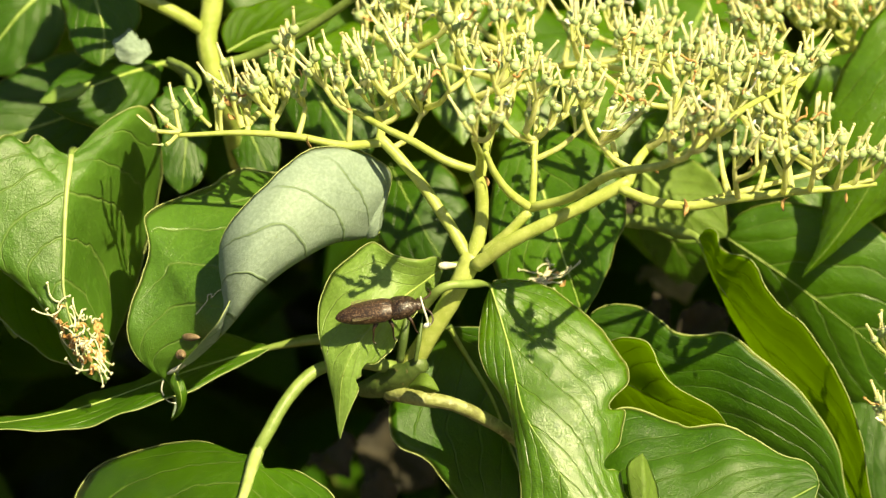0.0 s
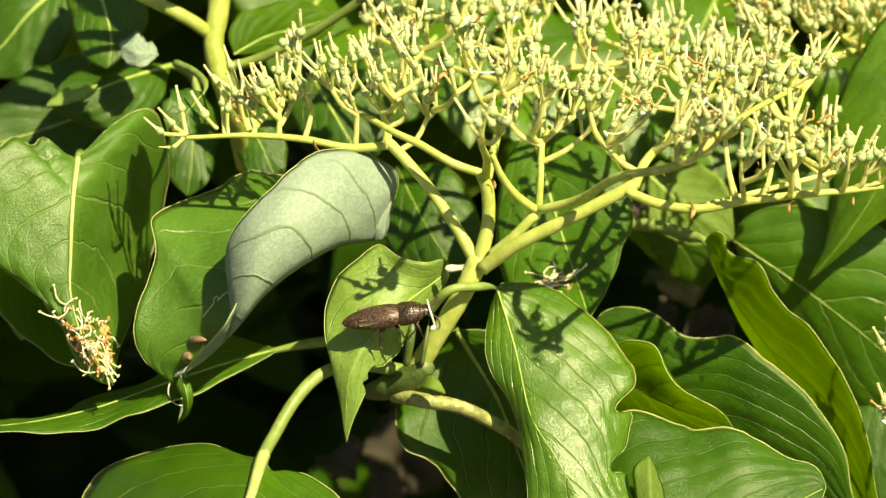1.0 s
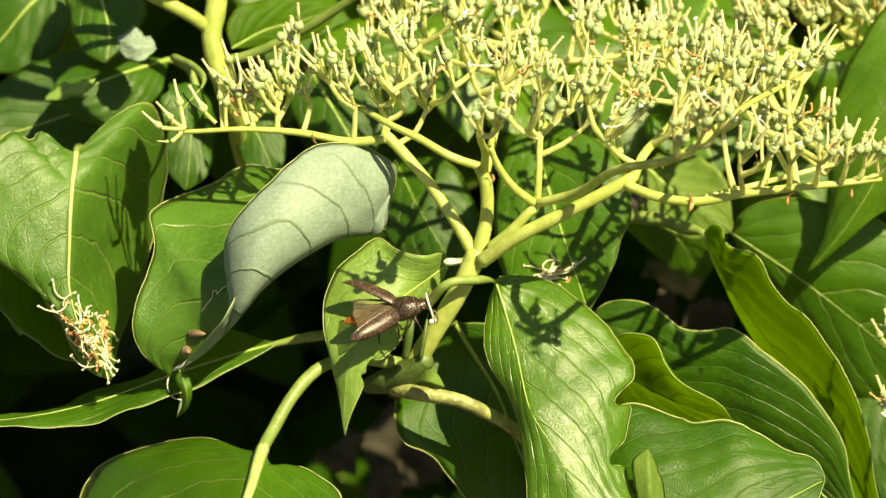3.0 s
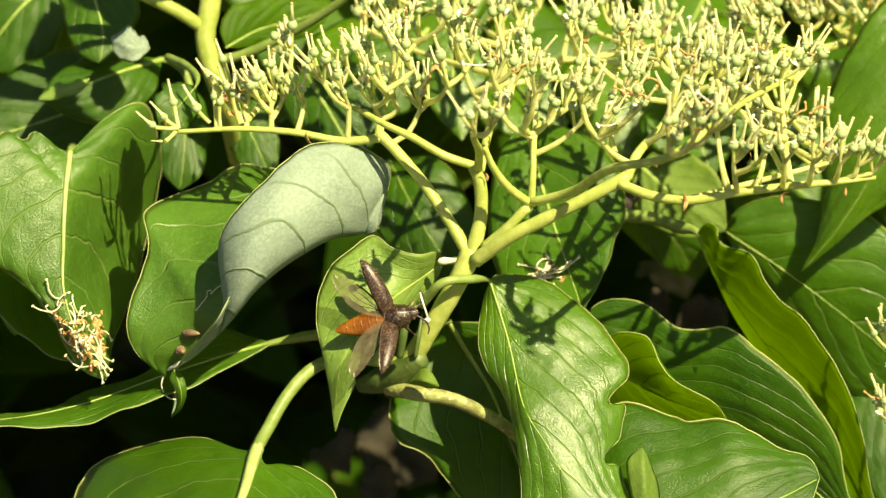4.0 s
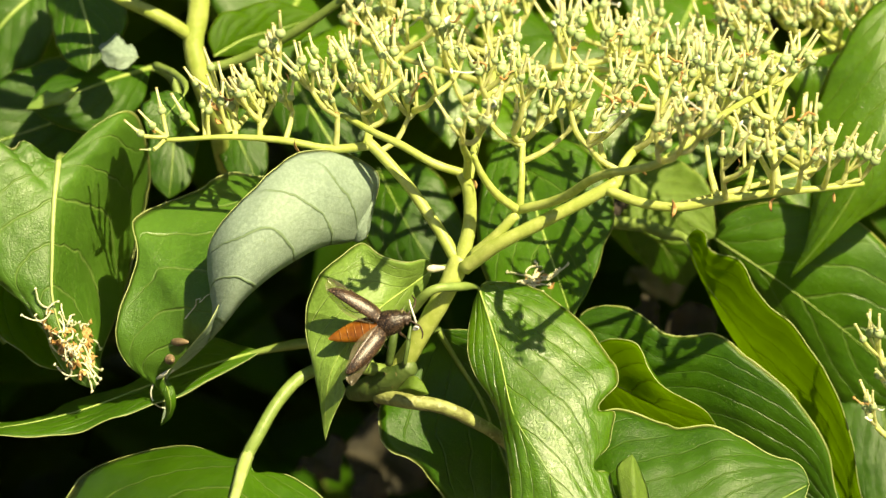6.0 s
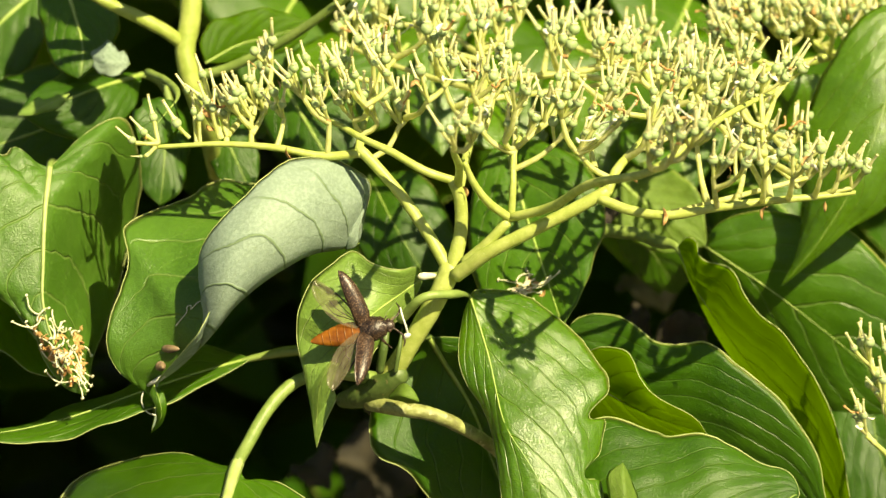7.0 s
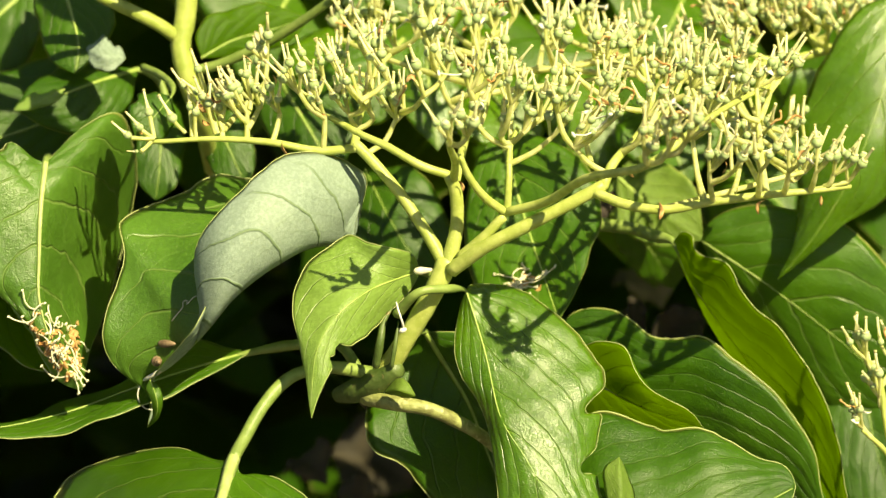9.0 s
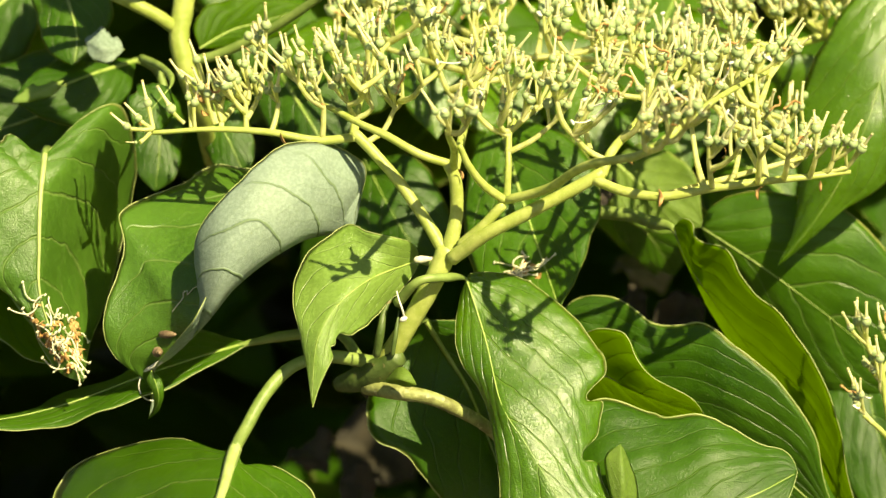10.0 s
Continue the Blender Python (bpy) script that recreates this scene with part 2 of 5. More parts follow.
class Soup:
    """Gathers plain pieces of one mesh."""

    def __init__(self):
        self.verts, self.faces, self.slots = [], [], []

    def tube(self, points, radii, segs=8, n=None, slot=0, rough=0.0, cap=True):
        """A round stalk along a curve; radii are spread evenly over it."""
        n = n or max(3, 3 * (len(points) - 1))
        c = curve(points, n)
        r = np.interp(np.linspace(0, 1, n + 1), np.linspace(0, 1, len(radii)), radii)
        t = np.gradient(c, axis=0)
        t /= np.linalg.norm(t, axis=1)[:, None] + 1e-9
        side = np.cross(t[0], (0.3, 0.2, 0.9) if abs(t[0][2]) < 0.9 else (1, 0, 0))
        first = len(self.verts)
        for i in range(n + 1):
            side = side - t[i] * np.dot(side, t[i])
            side /= np.linalg.norm(side) + 1e-9
            other = np.cross(t[i], side)
            for k in range(segs):
                a = 2 * math.pi * k / segs
                w = r[i] * (1 + rough * math.sin(k * 2.1 + i * 1.7) * math.sin(i * 0.9 + k))
                self.verts.append(tuple(c[i] + w * (math.cos(a) * side + math.sin(a) * other)))
        for i in range(n):
            for k in range(segs):
                a, b = first + i * segs + k, first + i * segs + (k + 1) % segs
                self.faces.append((a, b, b + segs, a + segs))
                self.slots.append(slot)
        if cap:
            for i, turn in ((0, -1), (n, 1)):
                tip = len(self.verts)
                self.verts.append(tuple(c[i] + t[i] * turn * r[i] * 0.6))
                for k in range(segs):
                    a, b = first + i * segs + k, first + i * segs + (k + 1) % segs
                    self.faces.append((a, b, tip) if turn > 0 else (b, a, tip))
                    self.slots.append(slot)

    def ball(self, at, axis, profile, segs=8, slot=0):
        """A turned form: profile is (height, radius) along the axis."""
        axis = np.array(axis, dtype=float)
        axis /= np.linalg.norm(axis)
        side = np.cross(axis, (1, 0, 0) if abs(axis[0]) < 0.8 else (0, 1, 0))
        side /= np.linalg.norm(side)
        other = np.cross(axis, side)
        first = len(self.verts)
        for h, r in profile:
            for k in range(segs):
                a = 2 * math.pi * k / segs
                self.verts.append(tuple(np.array(at) + axis * h + r * (math.cos(a) * side + math.sin(a) * other)))
        for i in range(len(profile) - 1):
            for k in range(segs):
                a, b = first + i * segs + k, first + i * segs + (k + 1) % segs
                self.faces.append((a, b, b + segs, a + segs))
                self.slots.append(slot)
        self.faces.append(tuple(first + k for k in reversed(range(segs))))
        self.faces.append(tuple(first + (len(profile) - 1) * segs + k for k in range(segs)))
        self.slots += [slot, slot]

    def make(self, name, mats, parent=None, at=None, label=""):
        return put(name, self.verts, self.faces, mats, parent, at, None, self.slots, label)


def blade_grid(base, tip, left, mid, right, n, m, belly, wave, quilt, seed, belly_right=None, bites=(), shear=(0.12, 0.12), roll=None, veins=VEINS):
    """Points of a blade between its two margins and its midrib, with the side veins sunk and the panels between them raised."""
    L, M, R = (curve([base, *side, tip], n) for side in (left, mid, right))
    v = np.linspace(-1, 1, 2 * m + 1)
    u = np.linspace(0, 1, n + 1)
    a = np.abs(v)[None, :, None]
    edge = np.where(v[None, :, None] < 0, L[:, None, :], R[:, None, :])
    g = M[:, None, :] * (1 - a) + edge * a
    jag = np.array([[1 + 0.035 * noise.noise((t * 11, seed * 3.1, k)) + 0.015 * noise.noise((t * 37, seed, k + 5)) for k in (0, 1)] for t in u])
    far = np.where(v[None, :] < 0, jag[:, :1], jag[:, 1:])[:, :, None]
    g = M[:, None, :] + (g - M[:, None, :]) * (1 + (far - 1) * a ** 2)
    if roll:
        # one half rolls over towards the light: steep beside the midrib, then flat out to the margin
        lift, near, wide = roll
        top = (near + (wide - near) * np.exp(-u / 0.16))[:, None]
        b = np.where(v > 0, v, 0.0)[None, :]
        rise = np.where(b < top, np.sqrt(np.clip(1 - (1 - b / top) ** 2, 0, 1)), 1 - ((b - top) / (1.0001 - top)) ** 2)
        g = g + np.array((0, -0.94, 0.342)) * (lift * rise * np.sin(math.pi * np.clip(u / 0.62, 0.0, 1))[:, None] ** 0.6)[:, :, None]
    for _ in range(2):
        du = np.gradient(g, axis=0)
        dv = np.gradient(g, axis=1)
        nrm = np.cross(du, dv)
        nrm /= np.linalg.norm(nrm, axis=2)[:, :, None] + 1e-9
        nrm[0], nrm[-1] = nrm[1], nrm[-2]
    width = np.linalg.norm(edge - M[:, None, :], axis=2)
    av = np.abs(v)[None, :]
    lean = np.where(v < 0, shear[0], shear[1])[None, :]
    phase = VEINS * (u[:, None] * veins / VEINS - lean * av - 0.30 * av ** 1.35)
    belly = np.where(v[None, :] > 0, belly if belly_right is None else belly_right, belly)
    bulge = 0.6 * belly * 4 * av * (1 - av) * np.clip(width / 12, 0, 1.4)
    ridge = quilt * (np.abs(np.sin(math.pi * phase)) - 0.6) * np.clip(width / 10, 0, 1) * np.sin(math.pi * np.clip(av * 1.05, 0, 1)) ** 0.7
    ripple = wave * av ** 3 * (np.sin(2 * math.pi * (2.6 * u[:, None] + seed * 0.37 + 0.2 * np.sign(v)[None, :])) + 0.5 * np.sin(2 * math.pi * (6.3 * u[:, None] + seed))) * np.sin(math.pi * u[:, None])
    pucker = np.array([[noise.noise((p[0] * 0.13, p[1] * 0.13, p[2] * 0.13 + seed)) + 0.5 * noise.noise((p[0] * 0.31 + seed, p[1] * 0.31, p[2] * 0.31)) for p in row] for row in g])
    ridge = ridge * (1 + 0.5 * pucker) + 0.42 * pucker * np.clip(width / 8, 0, 1) * np.sin(math.pi * np.clip(av, 0.02, 0.98)) ** 0.6
    g = g + nrm * (bulge + ridge + ripple)[:, :, None]
    for side, where, deep, wide in bites:
        # a bite taken out of one margin: the rim draws in towards the midrib
        inward = (M[:, None, :] - edge) / (width[:, :, None] + 1e-6)
        shape = np.exp(-np.abs((u[:, None] - where) / wide) ** 3) * np.clip((av - 0.55) / 0.45, 0, 1) ** 1.5 * (np.sign(v)[None, :] == side)
        g = g + inward * (deep * shape)[:, :, None]
    return g, nrm, u, v, M


def leaf(parent, base, tip, left, mid, right, label="", top=None, under=None, belly=1.2, wave=0.5, quilt=0.42, n=44, m=11,
         petiole=None, petiole_radius=0.9, rib=0.55, thick=0.28, seed=0, name="leaf", rib_mat=None, belly_right=None, flip=False, bites=(), shear=(0.12, 0.12), roll=None, edge=0.09, veins=5.6):
    """One leaf: a blade with an upper and a lower skin, its midrib and, where it shows, its stalk."""
    top, under = top or LEAF_TOP, under or LEAF_UNDER
    left, right = (right, left) if flip else (left, right)
    g, nrm, u, v, M = blade_grid(base, tip, left, mid, right, n, m, belly, wave, quilt, seed, belly_right, bites, shear, roll, veins)
    along = u * veins / VEINS
    cols = 2 * m + 1
    verts, uv = [], []
    up, down = {}, {}
    for i in range(n + 1):
        for j in range(cols):
            if j in (0, cols - 1) or i in (0, n):
                up[i, j] = down[i, j] = len(verts)
                verts.append(g[i, j])
                uv.append((along[i] - shear[v[j] > 0] * abs(v[j]), v[j]))
            else:
                t = thick * 0.5
                up[i, j] = len(verts)
                verts.append(g[i, j] + nrm[i, j] * t)
                down[i, j] = len(verts)
                verts.append(g[i, j] - nrm[i, j] * t)
                uv += [(along[i] - shear[v[j] > 0] * abs(v[j]), v[j])] * 2
    faces, slots = [], []
    for i in range(n):
        for j in range(cols - 1):
            faces.append((up[i, j], up[i + 1, j], up[i + 1, j + 1], up[i, j + 1]))
            faces.append((down[i, j], down[i, j + 1], down[i + 1, j + 1], down[i + 1, j]))
            slots += [0, 1]
    ob = put(name, verts, faces, [top, under], parent, base, uv, slots, label)
    GRID[ob] = (g, nrm)
    s = Soup()
    k = np.linspace(0, n, 15).astype(int)[:-1]
    spine = g[:, m] + nrm[:, m] * (0.15 * rib + thick * 0.3)
    s.tube([M[0]] + [spine[i] for i in k[1:]] + [spine[-2]], [rib, rib * 0.75, rib * 0.5, rib * 0.3, rib * 0.15], 6, 30)
    s.make("midrib", [rib_mat or RIB], ob, base)
    if n >= 40 and base[1] * 0.94 - base[2] * 0.342 < 45:
        for side, col in ((g[:, 0], "left"), (g[:, -1], "right")):
            s = Soup()
            k = np.unique(np.linspace(0, n, 34 if n < 80 else 60).astype(int))
            s.tube([side[i] for i in k], [edge * 0.5, edge, edge * 1.1, edge, edge * 0.5], 5, 70 if n < 80 else 110, cap=False)
            s.make("margin", [MARGIN], ob, base)
    if petiole:
        s = Soup()
        s.tube([*petiole, base, M[3]], [petiole_radius * 1.15, petiole_radius, petiole_radius, rib * 0.9], 8, 24, rough=0.05)
        s.make("petiole", [PETIOLE], ob, base)
    return ob


def plain_leaf(parent, base, tip, width, face, bow=0.15, top=None, under=None, seed=0, n=26, m=6, cup=0.15, **more):
    """A leaf drawn from its base, tip and half width; face is the way its upper side looks."""
    a, b, f = Vector(base), Vector(tip), Vector(face).normalized()
    way = b - a
    length = way.length
    f = (f - way.normalized() * f.dot(way.normalized())).normalized()
    side = way.normalized().cross(f)
    at = lambda s, w, lift: tuple(a + way * s + side * (w * width) + f * (lift * length))
    arch = lambda s: bow * 4 * s * (1 - s)
    left = [at(s, -w, arch(s) + cup * w * width / length) for s, w in ((0.02, 0.45), (0.16, 0.86), (0.36, 1.0), (0.60, 0.80), (0.82, 0.36))]
    right = [at(s, w, arch(s) + cup * w * width / length) for s, w in ((0.02, 0.45), (0.18, 0.88), (0.38, 1.0), (0.62, 0.78), (0.84, 0.32))]
    mid = [at(s, 0, arch(s)) for s in (0.3, 0.65)]
    # the upper skin must look along face
    return leaf(parent, base, tip, right, mid, left, top=top, under=under, seed=seed, n=n, m=m, **more)


# ---------------------------------------------------------------- ground and the shrub behind
def soil(x, y):
    """Height of the ground, in plan millimetres, at a place in metres."""
    return -LIFT * 1000 + 45 * noise.noise((x * 1.3, y * 1.3, 0)) + 14 * noise.noise((x * 6, y * 6, 3))


GROUND = soil(0.0, -0.14)


def build_ground():
    step = 24
    xs = [-60, -20, -8, -4] + list(np.linspace(-2.4, 2.4, step)) + [4, 8, 20, 60]
    ys = [-60, -20, -8, -4] + list(np.linspace(-2.0, 6.0, 40)) + [10, 20, 60]
    verts = []
    for y in ys:
        for x in xs:
            verts.append((x * 1000, y * 1000, soil(x, y)))
    w = len(xs)
    faces = [(j * w + i, j * w + i + 1, (j + 1) * w + i + 1, (j + 1) * w + i) for j in range(len(ys) - 1) for i in range(w - 1)]
    tagged(put("ground", verts, faces, [SOIL], at=(0, 0, -LIFT * 1000)), "dark shaded soil with leaf litter under the shrub", "ground", kind="structure")


build_ground()


def build_foliage(parent, count, box, seed, size=(26, 44), mats=None, keep=None):
    """Many leaves of the shrub too deep, too far off or too high out of view to count, in one mesh."""
    rnd = random.Random(seed)
    verts, faces, uv, slots = [], [], [], []
    for k in range(count):
        a = Vector([rnd.uniform(*box[i]) for i in range(3)])
        if keep and not keep(a):
            continue
        length = rnd.uniform(*size) * 2
        turn = rnd.uniform(0, 2 * math.pi)
        way = Vector((math.cos(turn), math.sin(turn), rnd.uniform(-0.75, 0.05))).normalized()
        f = Vector((rnd.uniform(-0.5, 0.5), rnd.uniform(-0.7, 0.3), 1)).normalized()
        f = (f - way * f.dot(way)).normalized()
        side = way.cross(f)
        first = len(verts)
        rows, width = 7, length * rnd.uniform(0.24, 0.31)
        bow = rnd.uniform(0.03, 0.16)
        for i in range(rows + 1):
            s = i / rows
            w = width * (math.sin(math.pi * s ** 0.75) ** 0.8 if 0 < s < 1 else 0.0)
            for j in (-1, -0.5, 0, 0.5, 1):
                p = a + way * (s * length) + side * (w * j) + f * (bow * length * 4 * s * (1 - s) + 0.18 * w * abs(j) + 0.8 * math.sin(9 * s + k) * abs(j))
                verts.append(p)
                uv.append((s, j))
        for i in range(rows):
            for j in range(4):
                q = first + i * 5 + j
                faces.append((q, q + 1, q + 6, q + 5))
                slots.append(k % len(mats))
    return tagged(put("foliage", verts, faces, mats, parent, (0, 200, 0), uv, slots), kind="stuff")


# the shrub that bears the shoots: stem, limbs and tiers of leaves; the upper tier, out of view, is added to keep what
# lies beneath in deep shade
shrub = thing("dogwood_shrub", (150, 620, -1200), "dogwood shrub with darkened foliage and an unseen upper tier added for shade", "shrub")


def build_shrub():
    s = Soup()
    s.tube([(150, 620, -1215), (140, 600, -900), (160, 580, -600), (130, 545, -320), (120, 520, -60)], [24, 20, 17, 14, 10], 12, 30, rough=0.08)
    s.make("trunk", [BARK], shrub, (150, 620, -1200))
    for pts in ([(130, 545, -330), (60, 330, -220), (20, 200, -110), (-0.4, 53.9, -62.4)], [(122, 520, -80), (0, 380, 10), (-50, 180, 40), (-43.9, 63.6, 34.5)],
                [(120, 520, -90), (110, 330, -20), (75, 170, -10), (32.7, 59.8, -17.0)], [(130, 540, -300), (260, 420, -160), (340, 330, -60), (380, 260, 60)],
                [(120, 520, -60), (-60, 560, 40), (-240, 600, 90)], [(120, 520, -60), (200, 640, 30), (330, 760, 90)], [(135, 550, -300), (-60, 430, -260), (-190, 330, -230)]):
        s = Soup()
        s.tube(pts, [7, 3.8, 2.2, 1.7], 8, 24, rough=0.08)
        s.make("limb", [BARK], shrub, pts[0])
    # unseen canopy above the view, added to block the sun
    build_foliage(shrub, 2600, ((-470, 620), (125, 1050), (45, 230)), 5, mats=[LEAF_DARKENED, LEAF_TOP],
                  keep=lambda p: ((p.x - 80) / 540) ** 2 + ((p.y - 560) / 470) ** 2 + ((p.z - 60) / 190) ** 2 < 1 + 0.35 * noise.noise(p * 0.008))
    # inner leaves: the dark skin carries part of the shade in its colour
    build_foliage(shrub, 2100, ((-300, 330), (190, 560), (-330, 30)), 9, mats=[LEAF_DARKENED],
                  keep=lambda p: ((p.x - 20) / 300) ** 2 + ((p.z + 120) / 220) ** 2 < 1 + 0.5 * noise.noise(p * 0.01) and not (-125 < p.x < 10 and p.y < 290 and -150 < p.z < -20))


build_shrub()

# ---------------------------------------------------------------- the flowering shoot
shoot = thing("flowering_shoot", (-9.6, 2.6, -28.0), "green dogwood shoot with broad drooping leaves in sunlight", "plant")


def build_stem():
    s = Soup()
    s.tube([(-0.4, 53.9, -62.4), (-4.8, 33.9, -47.3), (-8.4, 16.9, -35.6), (-9.4, 4.0, -27.0), (-6.3, 0.1, -23.1)], [1.6, 1.7, 1.8, 2.1, 1.9], 12, 24, rough=0.06)
    s.make("stem", [BARK], shoot, (-9.4, 4.0, -27.0), "brown woody twig below the green shoot")
    s = Soup()
    s.tube([(-14.8, 5.4, -29.1), (-10.6, 2.0, -26.6), (-6.5, -1.0, -23.2), (-3.9, -2.2, -20.6)], [1.4, 2.4, 2.4, 1.9], 16, 24, rough=0.03)
    s.make("node", [NODE], shoot, (-9.6, 2.9, -27.0), "swollen green leaf node")


build_stem()

# a leaf whose near half has folded over and shows its pale underside
FOLDED_LEAF = leaf(shoot, (-11.4, 10.4, -0.6), (-49.3, 3.4, -34.4),
     [(-14, 29.6, -0.6), (-25.9, 38.3, -0.1), (-33.2, 37.8, 1.5), (-37.4, 36, 2.5), (-43.2, 28.5, 2.2), (-50, 21.8, 1.4), (-54, 16.2, 0.6), (-53, 11.7, -3), (-53.2, 9.7, -5.6), (-55.2, 5.7, -10.6), (-56.7, 2.9, -15.5), (-56, 2.4, -19.7), (-53.8, 2.3, -22.9), (-49.9, 3.8, -26.1), (-48.8, 4.5, -31.4)],
     [(-14.6, 8.2, -0.9), (-20, 2.2, 0.1), (-26.3, -3.7, -1.5), (-32.3, -7.2, -5.3), (-35.7, -7.7, -9.4), (-38.8, -5.1, -14), (-44.4, -0.2, -21.1), (-48, 2.6, -24.9), (-47.7, 4.1, -29.7)],
     [(-10.2, 12.2, 4.3), (-9.4, 12.3, 10.4), (-14.5, 9.7, 15), (-18.4, 7.1, 16.6), (-23.4, 5.1, 16.9), (-28.2, 1.1, 14.7), (-35, -3.2, 8.7), (-38.9, -3.2, 2.9), (-39.4, -3.8, -1.7), (-38.3, -5.9, -4.4), (-36.8, -8.3, -5.3), (-38.8, -10.8, -9.2), (-41.3, -8.9, -12.7), (-46.3, -2.2, -20.7), (-48.4, 1.5, -25.1), (-48.5, 3.7, -30.7)],
     "large green leaf folded over, pale underside showing", top=LEAF_MID, under=LEAF_PALE, belly=0.8, belly_right=0.0, wave=0.2, n=80, m=18, seed=1, quilt=0.25, rib=0.14, roll=(6.0, 0.36, 0.8), shear=(0.12, 0.0), veins=7.5)
# a pale strip of its base that turns up against the light
leaf(shoot, (-13.6, 8.1, -1.1), (-9.8, 10.9, 9.4), [(-14.6, 8.6, 0.2), (-13.1, 9.2, 4.8), (-10.9, 10.4, 8.2)], [(-13, 7.1, 1.8), (-11.3, 8.6, 6.1)], [(-11.8, 7.4, -0.2), (-11.1, 7.6, 3.3), (-10.1, 9, 7.1)],
     "narrow strip of pale leaf underside", top=LEAF_PALE, under=LEAF_PALE, edge=0.05, belly=0.2, wave=0.1, n=20, m=5, rib=0.1)

# the leaf that carries the beetle
BEETLE_LEAF = leaf(shoot, (0.2, 7.4, -6.0), (-18.1, -14.3, -30.4),
     [(-0.8, 4.2, -3.1), (-4.4, -1.6, -1.4), (-8.4, -1.3, -0.7), (-12.6, 2.3, 0.4), (-17.9, 0.1, -2.6), (-21.6, -1.9, -8.2), (-21.9, -5.9, -13.2), (-20.8, -9.6, -17.6), (-19.5, -11.6, -23.2)],
     [(-4.4, 0.6, -7.1), (-9.4, -5.4, -9.1), (-14.3, -10.1, -13.1), (-17.4, -12.6, -18.5), (-18.1, -13.2, -24.7)],
     [(-0.8, 5.5, -8.2), (-3.9, 2.0, -11.9), (-7.9, -3.6, -15.7), (-11.2, -8.7, -18.0), (-13.8, -11.7, -20.5), (-15.7, -13.4, -23.7), (-17.1, -14.1, -27)],
     "small bitten leaf drooping towards its tip", top=LEAF_TENDER, belly=0.5, wave=0.3, n=80, seed=2, quilt=0.15, bites=((1, 0.66, 2.4, 0.035), (1, 0.72, 1.6, 0.02)), petiole=[(2.9, 10.3, -6.9)], petiole_radius=0.7, rib=0.25)
# the glossy leaf below the cluster, with bites out of its margin
leaf(shoot, (8.5, 1.5, -7.7), (30, -29.7, -46.4),
     [(7.5, 2.5, -10.7), (6.5, -1.2, -15), (6.5, -4.4, -18), (7.8, -6.7, -21.4), (10.4, -9, -24.8), (11.9, -12.2, -27.8), (13, -15.6, -31.2), (13.5, -19.5, -36), (14.9, -24, -42.6)],
     [(10.1, -1.3, -12.3), (11.8, -6.1, -16.8), (13.1, -11.1, -21.8), (14.5, -15.7, -25.6), (18.2, -19.6, -30.5), (22.7, -24.2, -37.1), (27.1, -27.4, -43.2)],
     [(9.3, 4.7, -7.6), (12.3, 5.7, -7.8), (16.3, 5.5, -8.3), (20.8, 3.8, -9.9), (25.8, 0.5, -13.2), (30.3, -3.2, -17.5), (32.7, -6.4, -20.5), (32.9, -8.3, -22.8), (32.3, -10.8, -26.8), (31.5, -13.3, -30.7), (31.2, -15.5, -33.8), (31.6, -18.9, -37.3), (33, -22.1, -40.2), (33.1, -25.3, -43.1)],
     "glossy green leaf with bitten margin under the flower cluster", belly=1.5, wave=0.12, n=130, m=18, seed=3, top=LEAF_YOUNG, rib=0.22, quilt=0.3, shear=(0.1, 0.40), veins=6.0, bites=((1, 0.556, 4.2, 0.024), (1, 0.712, 4.2, 0.026)), edge=0.06,
     petiole=[(-3.9, -4.6, -9.7), (0.1, -7, -4.6), (4.6, -4.9, -4.8)], petiole_radius=0.8)
# a curled scrap of its margin
leaf(shoot, (34.6, -25.1, -42.6), (34.9, -18.8, -31.1), [(32.9, -23.6, -38.5), (32.2, -19.5, -33.0)], [(35.0, -23.7, -35.8)], [(37.9, -22.1, -40.2), (36.5, -18.9, -34.3)],
     "curled torn leaf tip", belly=0.5, wave=0.1, n=16, m=5, rib=0.2, top=LEAF_YOUNG)
# the curled tip of the folded leaf
leaf(shoot, (-48.3, 0.9, -24.0), (-49.1, 0.6, -33.3), [(-49.1, 0.3, -25.5), (-48.0, -1.5, -27.4), (-48.0, -0.5, -30.6)], [(-47.1, -2.0, -26.1), (-46.9, -2.0, -28.8)], [(-46.4, -0.6, -25.0), (-46.0, -1.6, -27.9), (-47.0, -0.7, -31.0)],
     "narrow curled leaf tip", belly=0.4, wave=0.1, n=18, m=5, rib=0.12)

